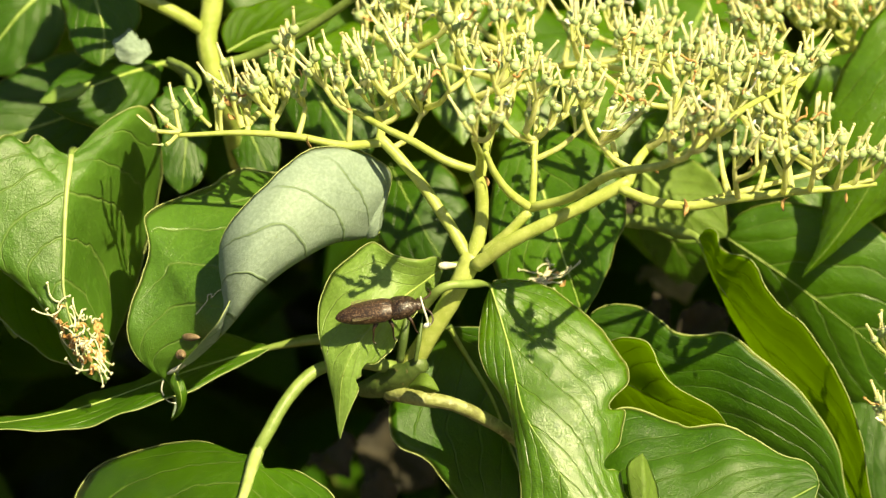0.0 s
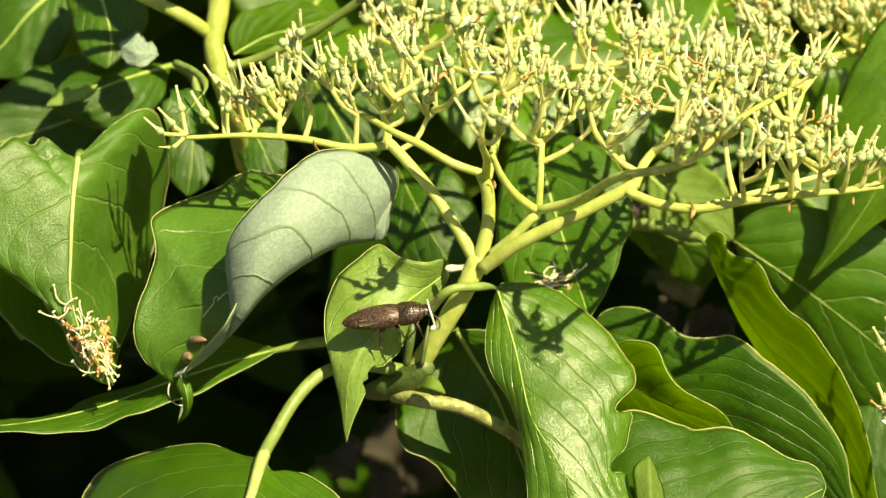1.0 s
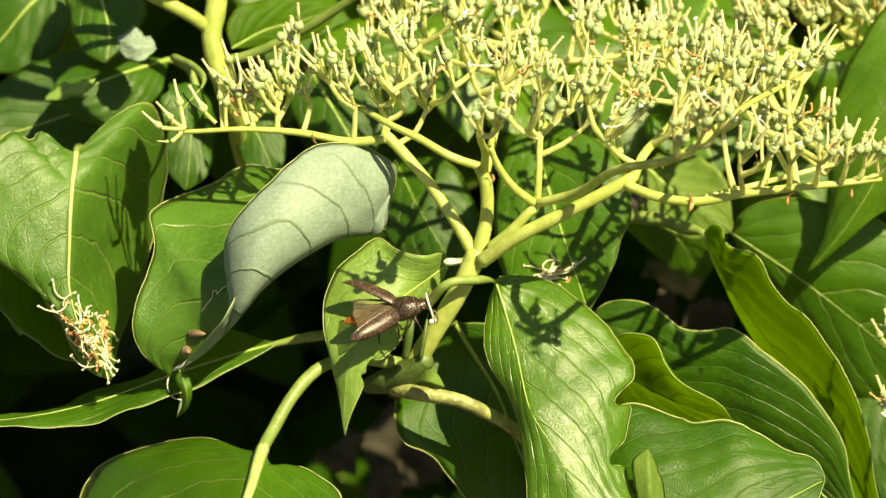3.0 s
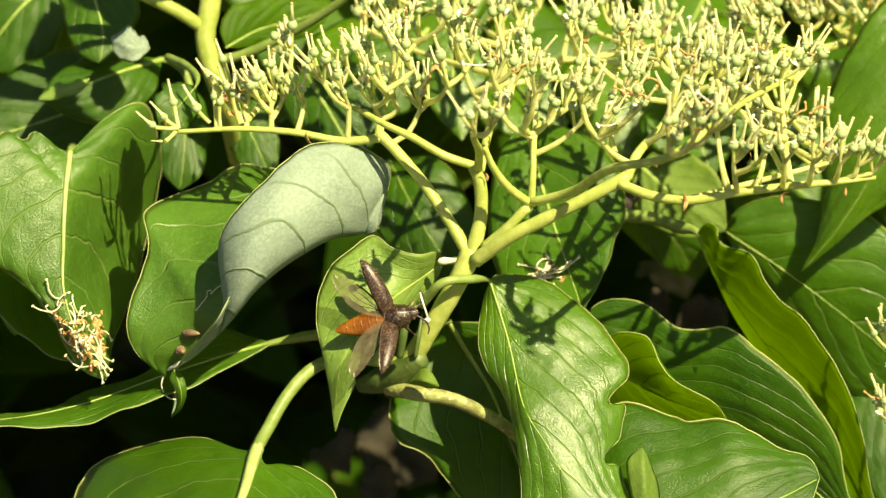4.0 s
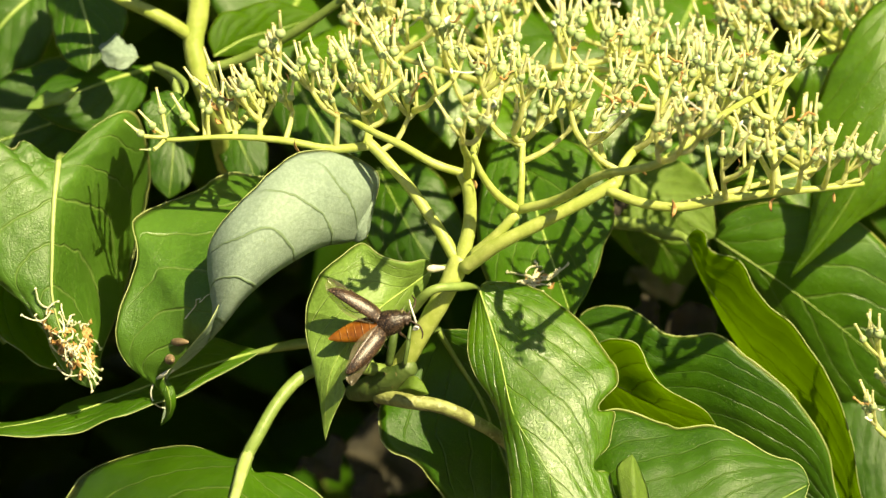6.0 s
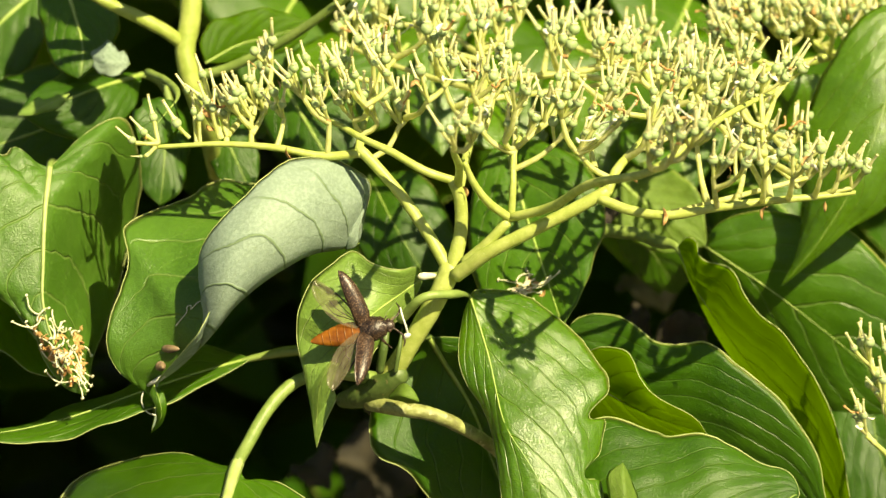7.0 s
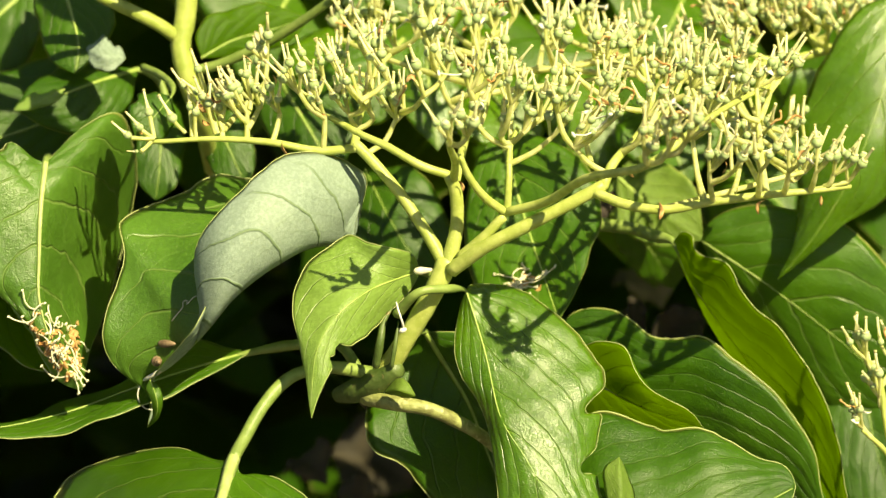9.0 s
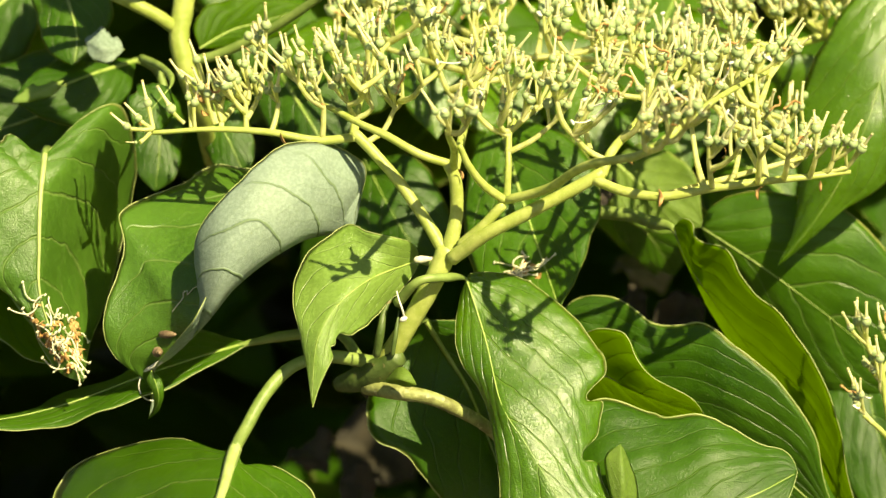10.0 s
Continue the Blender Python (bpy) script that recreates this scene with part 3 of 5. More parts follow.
# the leaf low in the picture, coming forward
leaf(shoot, (-32.6, -15.9, -32), (-42.2, -61.1, -44.9),
     [(-33.4, -15.2, -33.1), (-35.6, -12.5, -34.3), (-38.7, -7.5, -35.3), (-43.2, -1.5, -36.2), (-49.9, 4.9, -39.3), (-56.5, 9, -42.6), (-62, 10.9, -46.1), (-65.9, 11.7, -49.8), (-68.6, 6.2, -53.1), (-61.4, -19.8, -54.4)],
     [(-33.5, -20.9, -34.1), (-34.7, -29.1, -36), (-37.9, -46.3, -39.6)],
     [(-32, -16.2, -32.7), (-31.7, -17.7, -34), (-30.3, -18.1, -35), (-26.1, -18.9, -34.4), (-22.1, -22.3, -35.1), (-18.5, -27.2, -36.8), (-18.6, -40.2, -40.4), (-28.5, -56.2, -43.2)],
     "broad green leaf with heart-shaped base, half in shade", top=LEAF_TOP, belly=0.9, wave=0.15, n=90, m=14, seed=4, quilt=0.5, petiole=[(-8.5, 2.1, -23.6), (-16.5, -2.2, -20.6), (-22.9, -6.5, -20.8), (-27.8, -11.1, -24.7), (-31, -14.9, -29.3)], petiole_radius=1.15, rib=1.25, edge=0.12, rib_mat=PALE_RIB)

# a long leaf seen almost edge on
leaf(shoot, (-31.3, 14.5, -24.4), (-88.9, -1.5, -33.4),
     [(-36.0, 20.5, -25.4), (-41.0, 24.6, -25.9), (-49.2, 27.0, -31.1), (-59.8, 25.2, -36.1), (-68.6, 22.3, -38.2), (-70.8, 16.0, -37.8), (-80.8, 6.4, -34.9)],
     [(-37.7, 13.9, -26.1), (-50.2, 12.6, -29.8), (-65.4, 7.9, -33.7), (-78.2, 2.4, -34.3)],
     [(-34.5, 11.9, -25.7), (-44.4, 4.7, -28.0), (-56.3, -0.8, -31.3), (-66.5, -1.6, -33.6), (-79.6, -2.7, -33.8)],
     "narrow-looking green leaf seen edge on", top=LEAF_TOP, belly=0.5, wave=0.5, seed=5, petiole=[(-9.6, 5.2, -26.6), (-14.8, 11.3, -21.5), (-22.6, 13.2, -22.3)], petiole_radius=0.95, rib=0.4)

# the dark leaf behind the fork and the one under the glossy leaf
FORK_LEAF = leaf(shoot, (15.9, 56.9, 4.3), (25.7, 16.4, -19.3),
     [(11.5, 53.3, 0.3), (9.0, 46.9, -5.5), (8.8, 38.0, -12.6), (11.2, 27.6, -17.8), (17.3, 20.7, -19.1)],
     [(18.1, 48.1, -2.5), (21.4, 36.5, -10.9), (23.9, 26.1, -16.1)],
     [(24.4, 52.7, 4.5), (32.3, 46.9, 0.2), (35.0, 40.4, -6.1), (32.8, 32.3, -10.5), (29.9, 24.4, -14.9)],
     "deep green leaf in shade behind the stalks", top=LEAF_TOP, belly=1.5, seed=6)
# the lower one has its shade partly in the skin colour
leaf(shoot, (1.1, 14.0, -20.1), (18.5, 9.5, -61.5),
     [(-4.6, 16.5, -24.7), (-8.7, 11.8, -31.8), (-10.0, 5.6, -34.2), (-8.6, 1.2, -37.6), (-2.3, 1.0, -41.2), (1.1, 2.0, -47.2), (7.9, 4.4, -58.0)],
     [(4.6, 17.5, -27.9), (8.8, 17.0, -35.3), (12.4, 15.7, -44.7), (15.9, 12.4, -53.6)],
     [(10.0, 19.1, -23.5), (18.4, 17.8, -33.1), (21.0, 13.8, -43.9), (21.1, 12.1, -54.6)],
     "dark green leaf in deep shade", top=LEAF_DARKENED, belly=1.2, seed=7, petiole=[(-5.5, 2.5, -22.4), (-2.5, 7.6, -20.1)], petiole_radius=0.7)


def build_side_stalk():
    """A thick grooved leaf stalk that leaves the node to the side, with a small leaf flap at its foot."""
    s = Soup()
    s.tube([(-9.6, 0.6, -27.7), (-4.4, -4.4, -26.7), (1.6, -5.7, -27.3), (6.7, -4.6, -30.2), (12.3, -2.1, -35.0), (18.1, 1.4, -43.0)], [1.5, 1.4, 1.3, 1.2, 1.1, 1.0], 10, 24, rough=0.05)
    s.make("petiole", [WORN], shoot, (-9.6, 0.6, -27.7), "thick pale-topped leaf stalk")
    leaf(shoot, (-6.2, -5.6, -24.2), (-0.6, -9.5, -23.2), [(-5, -6, -22.3), (-3.2, -7.5, -20.5), (-1.7, -8.8, -21.3)], [(-3.4, -10.1, -21.9)], [(-3.9, -7.7, -24), (-1.9, -8.7, -24)],
         "small young leaf unfolding at the node", top=LEAF_YOUNG, belly=0.4, wave=0.1, n=16, m=5, rib=0.15)
    s = Soup()
    s.tube([(-7.7, -4.0, -19.8), (-6.8, -4.2, -14.4), (-6.2, -2.2, -11.9), (-4.6, -0.4, -9.9)], [0.7, 0.8, 0.6, 0.15], 8, 12)
    s.tube([(-4.9, -4.0, -19.8), (-4.2, -3.6, -15.7), (-3.6, -1.3, -12.3)], [0.45, 0.5, 0.1], 6, 8)
    s.make("bud_scale", [NODE], shoot, (-7.7, -4.0, -19.8), "green bud scales beside the stalk")


build_side_stalk()

# ---------------------------------------------------------------- flower clusters


def floret_meshes():
    """Shared meshes: a round ovary with its rim, and a style with its stigma, three of each."""
    kinds = []
    for k in range(5):
        r = (0.88, 0.98, 1.14, 0.74, 0.94)[k]
        s = Soup()
        s.ball((0, 0, 0), (0, 0, 1), [(-0.95 * r, 0.30 * r), (-0.55 * r, 0.80 * r), (0, r), (0.55 * r, 0.84 * r), (0.78 * r, 0.50 * r)], 9)
        s.ball((0, 0, 0), (0, 0, 1), [(0.74 * r, 0.48 * r), (0.86 * r, 0.70 * r), (1.04 * r, 0.64 * r), (1.02 * r, 0.22 * r)], 9, slot=1)
        o = bpy.data.meshes.new("ovary")
        o.from_pydata([tuple(c * 0.001 for c in p) for p in s.verts], [], s.faces)
        o.materials.append(OVARY)
        o.materials.append(STYLE)
        o.polygons.foreach_set("material_index", np.array(s.slots, dtype=np.int32))
        s = Soup()
        h = (3.3, 2.7, 2.2, 3.8, 3.0)[k]
        bend = (0.3, -0.35, 0.2, 0.5, -0.15)[k]
        s.tube([(0, 0, 0.85 * r), (bend * 0.4, 0.1, r + h * 0.5), (bend, 0.15, r + h)], [0.40, 0.25, 0.24], 6, 4, slot=0)
        s.ball((bend, 0.15, r + h), (0.1, 0, 1), [(-0.15, 0.24), (0.05, 0.33), (0.26, 0.27), (0.32, 0.1)], 6, slot=1)
        t = bpy.data.meshes.new("style")
        t.from_pydata([tuple(c * 0.001 for c in p) for p in s.verts], [], s.faces)
        t.materials.append(STYLE)
        t.materials.append(STIGMA if k != 3 else STYLE)
        t.polygons.foreach_set("material_index", np.array(s.slots, dtype=np.int32))
        for d in (o, t):
            d.polygons.foreach_set("use_smooth", np.ones(len(d.polygons), dtype=bool))
            d.update()
        kinds.append((o, t, s))
    return kinds


FLORETS = floret_meshes()


def seat(at, axis, spin):
    """A pose at a plan point with its z along axis."""
    q = Vector(axis).normalized().to_track_quat("Z", "Y").to_matrix().to_4x4()
    return Matrix.Translation(Vector(at) * 0.001) @ q @ Matrix.Rotation(spin, 4, "Z")


def petal_bend(verts, at, axis, rnd):
    """Presses a spindle into a thin curled petal."""
    axis = Vector(axis).normalized()
    flat = axis.orthogonal().normalized()
    flat.rotate(Matrix.Rotation(rnd.uniform(0, 6.28), 3, axis))
    size, curl, out = rnd.uniform(0.6, 1.0), rnd.uniform(-0.5, 0.5), []
    for w in verts:
        d = Vector(w) - Vector(at)
        x, h = d.dot(axis), d.dot(flat)
        d = (d - flat * h * 0.78) * size + flat * (curl * x * x + 0.3 * noise.noise(Vector(w) * 1.5))
        out.append(tuple(Vector(at) + d))
    return out


def build_cluster(cluster, branches, tops, seed, singles, loose=()):
    """A flat-topped cluster: main stalks, twigs grown from them to every top, and at each top a fan of florets.
    branches: lists of points with their radii; tops: plan points where the fans start."""
    rnd = random.Random(seed)
    nodes = []
    for name, pts, radii in branches:
        s = Soup()
        s.tube(pts, radii, 10, 6 * (len(pts) - 1), rough=0.05)
        s.make(name, [STALK], cluster, pts[0])
        for p in curve(pts, 5 * (len(pts) - 1)):
            nodes.append((p, radii[-1]))
    core = np.mean([b[1][0] for b in branches], axis=0)
    tops = sorted(tops, key=lambda p: min(np.linalg.norm(np.array(p) - q[0]) for q in nodes))
    florets = []
    twigs = Soup()
    for top in tops:
        top = np.array(top)
        best, cost = None, 1e9
        for q, r in nodes:
            rise = top[2] - q[2]
            flat = math.hypot(top[0] - q[0], top[1] - q[1])
            c = math.sqrt(flat * flat + rise * rise) + (30 if rise < 1.5 else 0) + (12 if flat > 1.6 * max(rise, 0.1) else 0)
            if c < cost:
                best, cost = q, c
        a = best
        midp = a * 0.5 + top * 0.5 + np.array([(top - a)[0] * 0.10, (top - a)[1] * 0.10, -0.10 * abs(top[2] - a[2]) + rnd.uniform(-0.6, 0.4)])
        far = np.linalg.norm(top - a)
        twigs.tube([a, midp, top], [0.68 if far > 9 else 0.56, 0.50, 0.42], 7, 6, cap=False)
        for s in (0.45, 0.7, 0.95):
            nodes.append((a * (1 - s) + top * s + (midp - (a + top) / 2) * 4 * s * (1 - s) * 0.5, 0.4))
        many = rnd.choice((3, 3, 4, 4, 5, 5))
        out = (top - core) * np.array([1, 1, 0.2])
        out = out / (np.linalg.norm(out) + 1e-6)
        for k in range(many):
            ang = 2 * math.pi * (k + rnd.random() * 0.6) / many
            spread = rnd.uniform(0.35, 0.95) if k else 0.15
            way = np.array([math.cos(ang) * spread, math.sin(ang) * spread, 1.0]) + 0.55 * out
            way /= np.linalg.norm(way)
            long = rnd.uniform(2.0, 5.2)
            tip = top + way * long
            lean = way + np.array([rnd.uniform(-0.45, 0.45), rnd.uniform(-0.45, 0.45), 0.5])
            lean /= np.linalg.norm(lean)
            twigs.tube([top, top + way * long * 0.5 + np.array([0, 0, -0.25]), tip], [0.36, 0.30, 0.38], 6, 3, cap=False)
            florets.append((tip + lean * 0.75, lean, rnd.random() * 6.28, rnd.choice((0, 0, 1, 1, 2, 3, 3, 4)), rnd.uniform(0.78, 1.1), rnd.random()))
    for node, at, tip in loose:
        # single florets at the end of a stalk
        at, lean = np.array(at), np.array(tip) - np.array(at)
        long = np.linalg.norm(lean)
        lean = lean / long
        twigs.tube([node, np.array(node) * 0.4 + at * 0.6 - lean * 0.6, at - lean * 0.75], [0.42, 0.36, 0.42], 6, 5, cap=False)
        florets.append((at, lean, rnd.random() * 6.28, 0, min(1.15, long / 4.3), 0.1))
    for k in range(max(4, len(tops) // 2)):
        at = Vector(rnd.choice(florets)[0]) + Vector((rnd.uniform(-1.5, 1.5), -rnd.uniform(0.6, 1.6), rnd.uniform(-2.5, 1.5)))
        s = Soup()
        e = Vector((rnd.uniform(-1, 1), rnd.uniform(-1, 1), rnd.uniform(-1, 1)))
        s.ball(at, e, [(-1.3, 0.1), (-0.7, 0.45), (0.2, 0.6), (0.9, 0.35), (1.3, 0.1)], 6)
        s.verts = petal_bend(s.verts, at, e, rnd)
        s.make("petal", [(SILK, WITHERED, STYLE)[k % 3]], cluster, at)
    # shrivelled brown stamens caught among the twigs
    for k in range(max(3, len(tops) // 4)):
        at = Vector(rnd.choice(florets)[0]) + Vector((0, -0.9, rnd.uniform(-0.5, 0.9)))
        pts, way = [at], Vector((rnd.uniform(-1, 1), rnd.uniform(-0.6, 0.2), rnd.uniform(-0.6, 1))).normalized()
        for c in range(5):
            way = (way + Vector((rnd.uniform(-0.8, 0.8), rnd.uniform(-0.5, 0.5), rnd.uniform(-0.8, 0.8)))).normalized()
            pts.append(pts[-1] + way * 0.75)
        s = Soup()
        s.tube(pts, [0.16, 0.24, 0.13], 5, 10)
        s.ball(pts[-1], way, [(-0.3, 0.1), (-0.1, 0.3), (0.25, 0.26), (0.4, 0.08)], 6)
        s.make("stamen", [WITHERED], cluster, at, "shrivelled brown stamen")
    put("twig", twigs.verts, twigs.faces, [PEDICEL], cluster, core)
    florets.sort(key=lambda f: f[0][1] + 0.3 * f[0][2])
    base = ORIGIN[cluster]
    rest_o, rest_s = Soup(), Soup()
    for i, (at, lean, spin, kind, size, luck) in enumerate(florets):
        pose_m = seat(Vector(at) - base, lean, spin) @ Matrix.Scale(size, 4)
        o, t, shape = FLORETS[kind]
        if i < singles:
            ob = new("ovary", o)
            ob.parent = cluster
            ob.matrix_basis = pose_m
            if luck < 0.78:
                st = new("style", t)
                st.parent = ob
        else:
            r = (0.88, 0.98, 1.14, 0.74, 0.94)[kind] * size
            rest_o.ball(at, lean, [(-0.95 * r, 0.3 * r), (-0.55 * r, 0.8 * r), (0, r), (0.6 * r, 0.8 * r), (0.95 * r, 0.5 * r), (1.0 * r, 0.25 * r)], 8)
            if luck < 0.78:
                h = rnd.uniform(2.2, 3.8)
                e = np.array(at) + lean * (r + h) + np.array([rnd.uniform(-0.4, 0.4), 0, 0])
                rest_s.tube([np.array(at) + lean * 0.8 * r, e], [0.36, 0.25], 5, 2)
                rest_s.ball(e, lean, [(-0.15, 0.24), (0.05, 0.33), (0.26, 0.27), (0.32, 0.1)], 5, slot=1)
    if rest_o.verts:
        tagged(rest_o.make("ovary_mass", [OVARY], cluster, core), kind="stuff")
        tagged(rest_s.make("style_mass", [STYLE, STIGMA], cluster, core), kind="stuff")
    return florets


def scatter(seed, tries, gap, inside, height):
    """Plan points spread evenly over a cluster's top."""
    rnd = random.Random(seed)
    got = []
    for _ in range(tries):
        x, y = rnd.uniform(-90, 130), rnd.uniform(-60, 130)
        if not inside(x, y):
            continue
        if all((x - a) ** 2 + (y - b) ** 2 > gap * gap for a, b, _ in got):
            got.append((x, y, height(x, y) + rnd.uniform(-5.0, 1.5)))
    return got


def clear_of_light(tops, stalks):
    """Fans that would keep the sun from the main stalks grow further back."""
    got = []
    for p in tops:
        p = Vector(p)
        for _ in range(5):
            fan = [p + Vector((0, 0, 4.5)) - Vector(q) for q in stalks]
            if not any(2 < f.dot(SUN_WAY) and (f - SUN_WAY * f.dot(SUN_WAY)).length < 4.8 for f in fan):
                break
            p = p + Vector((0, 6.0, -1.2))
        got.append(tuple(p))
    return got


cluster = thing("flower_cluster", (-6.3, -0.8, -22.7), "flat-topped dogwood flower cluster past bloom, pale green fruit buds", "flower cluster")


def build_main_cluster():
    b = [
        ("peduncle", [(-6.3, -0.8, -22.7), (-1.6, -2.0, -14.2), (2.8, -2.2, -6.0), (5.2, -1.3, -0.7)], [1.9, 1.75, 1.8, 1.9]),
        ("branch", [(4.8, -1.7, -1.6), (2.2, 0.9, 2.4), (-3.9, 4.9, 10.6), (-9.4, 8.0, 16.2), (-11.2, 8.6, 17.8)], [1.2, 1.05, 1.0, 0.95, 1.0]),
        ("branch", [(-10.8, 8.4, 17.1), (-17.5, 8.2, 16.6), (-25.5, 8.7, 18.0), (-35.6, 9.9, 18.4), (-44.2, 10.7, 17.8), (-48.3, 11.6, 17.3)], [0.85, 0.75, 0.65, 0.55, 0.45, 0.4]),
        ("branch", [(-11.2, 8.5, 17.5), (-10.5, 15.9, 20.2), (-8.7, 27.2, 22.0), (-6.7, 40.8, 24.4)], [0.8, 0.65, 0.5, 0.4]),
        ("branch", [(5.4, -1.4, -1.0), (6.8, -0.1, 5.5), (6.6, 0.0, 11.7), (5.4, 0.1, 14.8)], [1.5, 1.25, 1.2, 1.1]),
        ("branch", [(5.8, 0.0, 14.6), (0.6, -0.4, 16.6), (-5.4, 1.8, 19.5), (-9.4, 4.3, 20.6), (-14.4, 10.0, 21.6), (-19.7, 16.6, 22.1)], [0.8, 0.75, 0.7, 0.6, 0.5, 0.4]),
        ("branch", [(6.3, -0.2, 14.1), (6.5, -5.9, 18.9), (5.6, -16.5, 24.7), (5.1, -25.6, 29.1)], [0.8, 0.7, 0.6, 0.5]),
        ("branch", [(6.6, 0.7, 13.6), (7.9, 11.9, 15.1), (10.0, 31.5, 16.3), (12.4, 49.3, 18.5)], [0.9, 0.75, 0.6, 0.45]),
        ("branch", [(5.8, -2.9, -2.0), (11.5, -5.3, 3.1), (19.3, -6.7, 7.8), (27.1, -7.3, 12.2), (32.1, -7.3, 15.1)], [1.4, 1.25, 1.2, 1.15, 1.1]),
        ("branch", [(30.8, -7.7, 13.9), (35.7, -10.3, 12.7), (42.4, -12.5, 12.4), (50.1, -13.0, 13.9), (59.8, -12.6, 15.0), (68.7, -11.4, 15.4), (74.8, -9.3, 15.4)], [0.95, 0.85, 0.8, 0.75, 0.6, 0.45]),
        ("branch", [(32.1, -7.4, 14.8), (33.8, -4.2, 17.8), (39.5, 5.5, 20.9), (41.9, 21.1, 22.8), (40.7, 42.7, 23.8)], [0.9, 0.75, 0.65, 0.5, 0.4]),
        ("branch", [(7.4, -3.1, 0.4), (11.5, -4.2, 4.6), (14.9, -4.3, 8.5)], [1.1, 0.95, 0.9]),
        ("branch", [(15.2, -4.1, 9.2), (11.4, -6.0, 12.8), (8.6, -7.5, 17.4), (7.4, -8.4, 20.8)], [0.8, 0.75, 0.65, 0.5]),
        ("branch", [(15.4, -4.1, 9.2), (22.1, -9.2, 12.8), (28.7, -22.0, 21.5), (38, -30.7, 26.6), (45.1, -25.2, 30.1), (52.2, -6.7, 28.4), (60.6, 9.8, 26.9), (64.5, 14.1, 27.1)], [0.85, 0.8, 0.75, 0.65, 0.6, 0.5, 0.4]),
        ("branch", [(15.6, -4.0, 9.4), (15.9, -3.1, 14.9), (16.2, 0.7, 19.4), (17.5, 3.7, 22.0)], [0.7, 0.6, 0.5, 0.4]),
    ]
    def inside(x, y):
        if x < -12 and noise.noise((x * 0.11, y * 0.11, 2.0)) > 0.12:
            return False
        front, back = 14 + 10 * min(1, max(0, (x + 2) / 22)), (68 if x > -15 else 30)
        return ((x - 8) / 66) ** 2 + ((y - 12) / (front if y < 12 else back)) ** 2 < 1

    def height(x, y):
        k = (x - 8) / 65
        return 32 - (17 if x < 8 else 22) * k * k - 0.0014 * (y - 5) ** 2
    tops = scatter(3, 12000, 7.7, inside, height)
    # the fans that reach forward over the leaves
    ahead = [(41, -37.5, 31.6), (43.7, -38, 33), (37.4, -32.1, 28.8), (5.4, -27.3, 30.2), (8.3, -25.3, 30), (49.5, -17.9, 20.9), (53.2, -19.8, 21.6), (58.2, -17.9, 21.1), (63.2, -16, 20.3), (68.2, -14.1, 19.6), (71.5, -11.5, 18.2), (74.2, -10, 16.4), (50, -8.6, 29), (55.3, 1.7, 28), (59.9, 8, 27.9), (63.4, 13.3, 27.9), (65.3, 15.5, 27.9), (54, 4.6, 30.1), (47.6, -1.5, 30.9), (42.9, -0.3, 28.5), (49.8, 13.2, 30.5), (57, 15.3, 30.4)]
    tops += [(14.4, -0.5, 22.1), (18.4, 1.6, 21.9), (23.2, -1.6, 21.9), (27.0, -5.9, 21.8), (21.4, 3.5, 24.2), (10.5, 0.1, 23.7), (16.6, 8.6, 23.6), (29.2, 0.1, 23.7),
             (-16.4, 8.4, 23.1), (-12.1, 4.4, 23.9), (-7.8, 0.1, 23.7), (-3.8, -1.8, 24.3), (-18.6, 15.2, 24.1), (-9.4, 8.9, 24.5), (-2.4, 4.8, 24.8), (-24.5, 11.4, 22.7),
             (-34.7, 13.1, 21.5), (-28.3, 16.6, 22.3), (-37.9, 13.1, 21.3), (-36.0, 8.6, 23.6), (-32.3, 10.6, 23.4)]
    tops = clear_of_light([p for p in tops if p[0] > -36], [p for i in (0, 1, 2, 4, 8, 9, 11) for p in curve(b[i][1], 12)]) + ahead
    # the thin end of the long arm carries single florets
    loose = (((-46.9, 10.9, 18.2), (-51.5, 10.1, 19.1), (-54.5, 10.9, 21.1)), ((-46.9, 10.9, 18.2), (-49.5, 11.6, 20.1), (-51.7, 12.6, 22.8)), ((-46.9, 10.9, 18.2), (-47.9, 13.4, 22.3), (-48.8, 14.8, 26.1)), ((-41.4, 11.2, 19.2), (-43.6, 11.2, 21.9), (-45.8, 12.6, 25.8)),
             ((-47.5, 10.7, 17.6), (-49.9, 8.2, 16.7), (-51.6, 8.2, 16.7)), ((-35.6, 11.2, 19.0), (-41.7, 16.0, 26.5), (-44.1, 17.0, 29.1)), ((-35.6, 11.2, 19.0), (-39.3, 13.7, 26.0), (-41.9, 14.6, 28.3)), ((-35.6, 11.2, 19.0), (-39.2, 18.0, 28.9), (-40.6, 19.2, 32.2)),
             ((-40.2, 11.0, 18.4), (-40.6, 13.8, 23.2), (-40.9, 15.1, 26.8)), ((-39.5, 11.0, 18.4), (-39.4, 11.5, 22.9), (-38.4, 12.8, 26.5)), ((-36.1, 11.2, 19.0), (-37.1, 11.1, 24.7), (-36.5, 12.4, 28.2)), ((-34.6, 11.3, 19.3), (-35.5, 13.7, 23.0), (-34.2, 15.1, 27.0)))
    florets = build_cluster(cluster, b, tops, 11, 300, loose)
    rnd = random.Random(77)
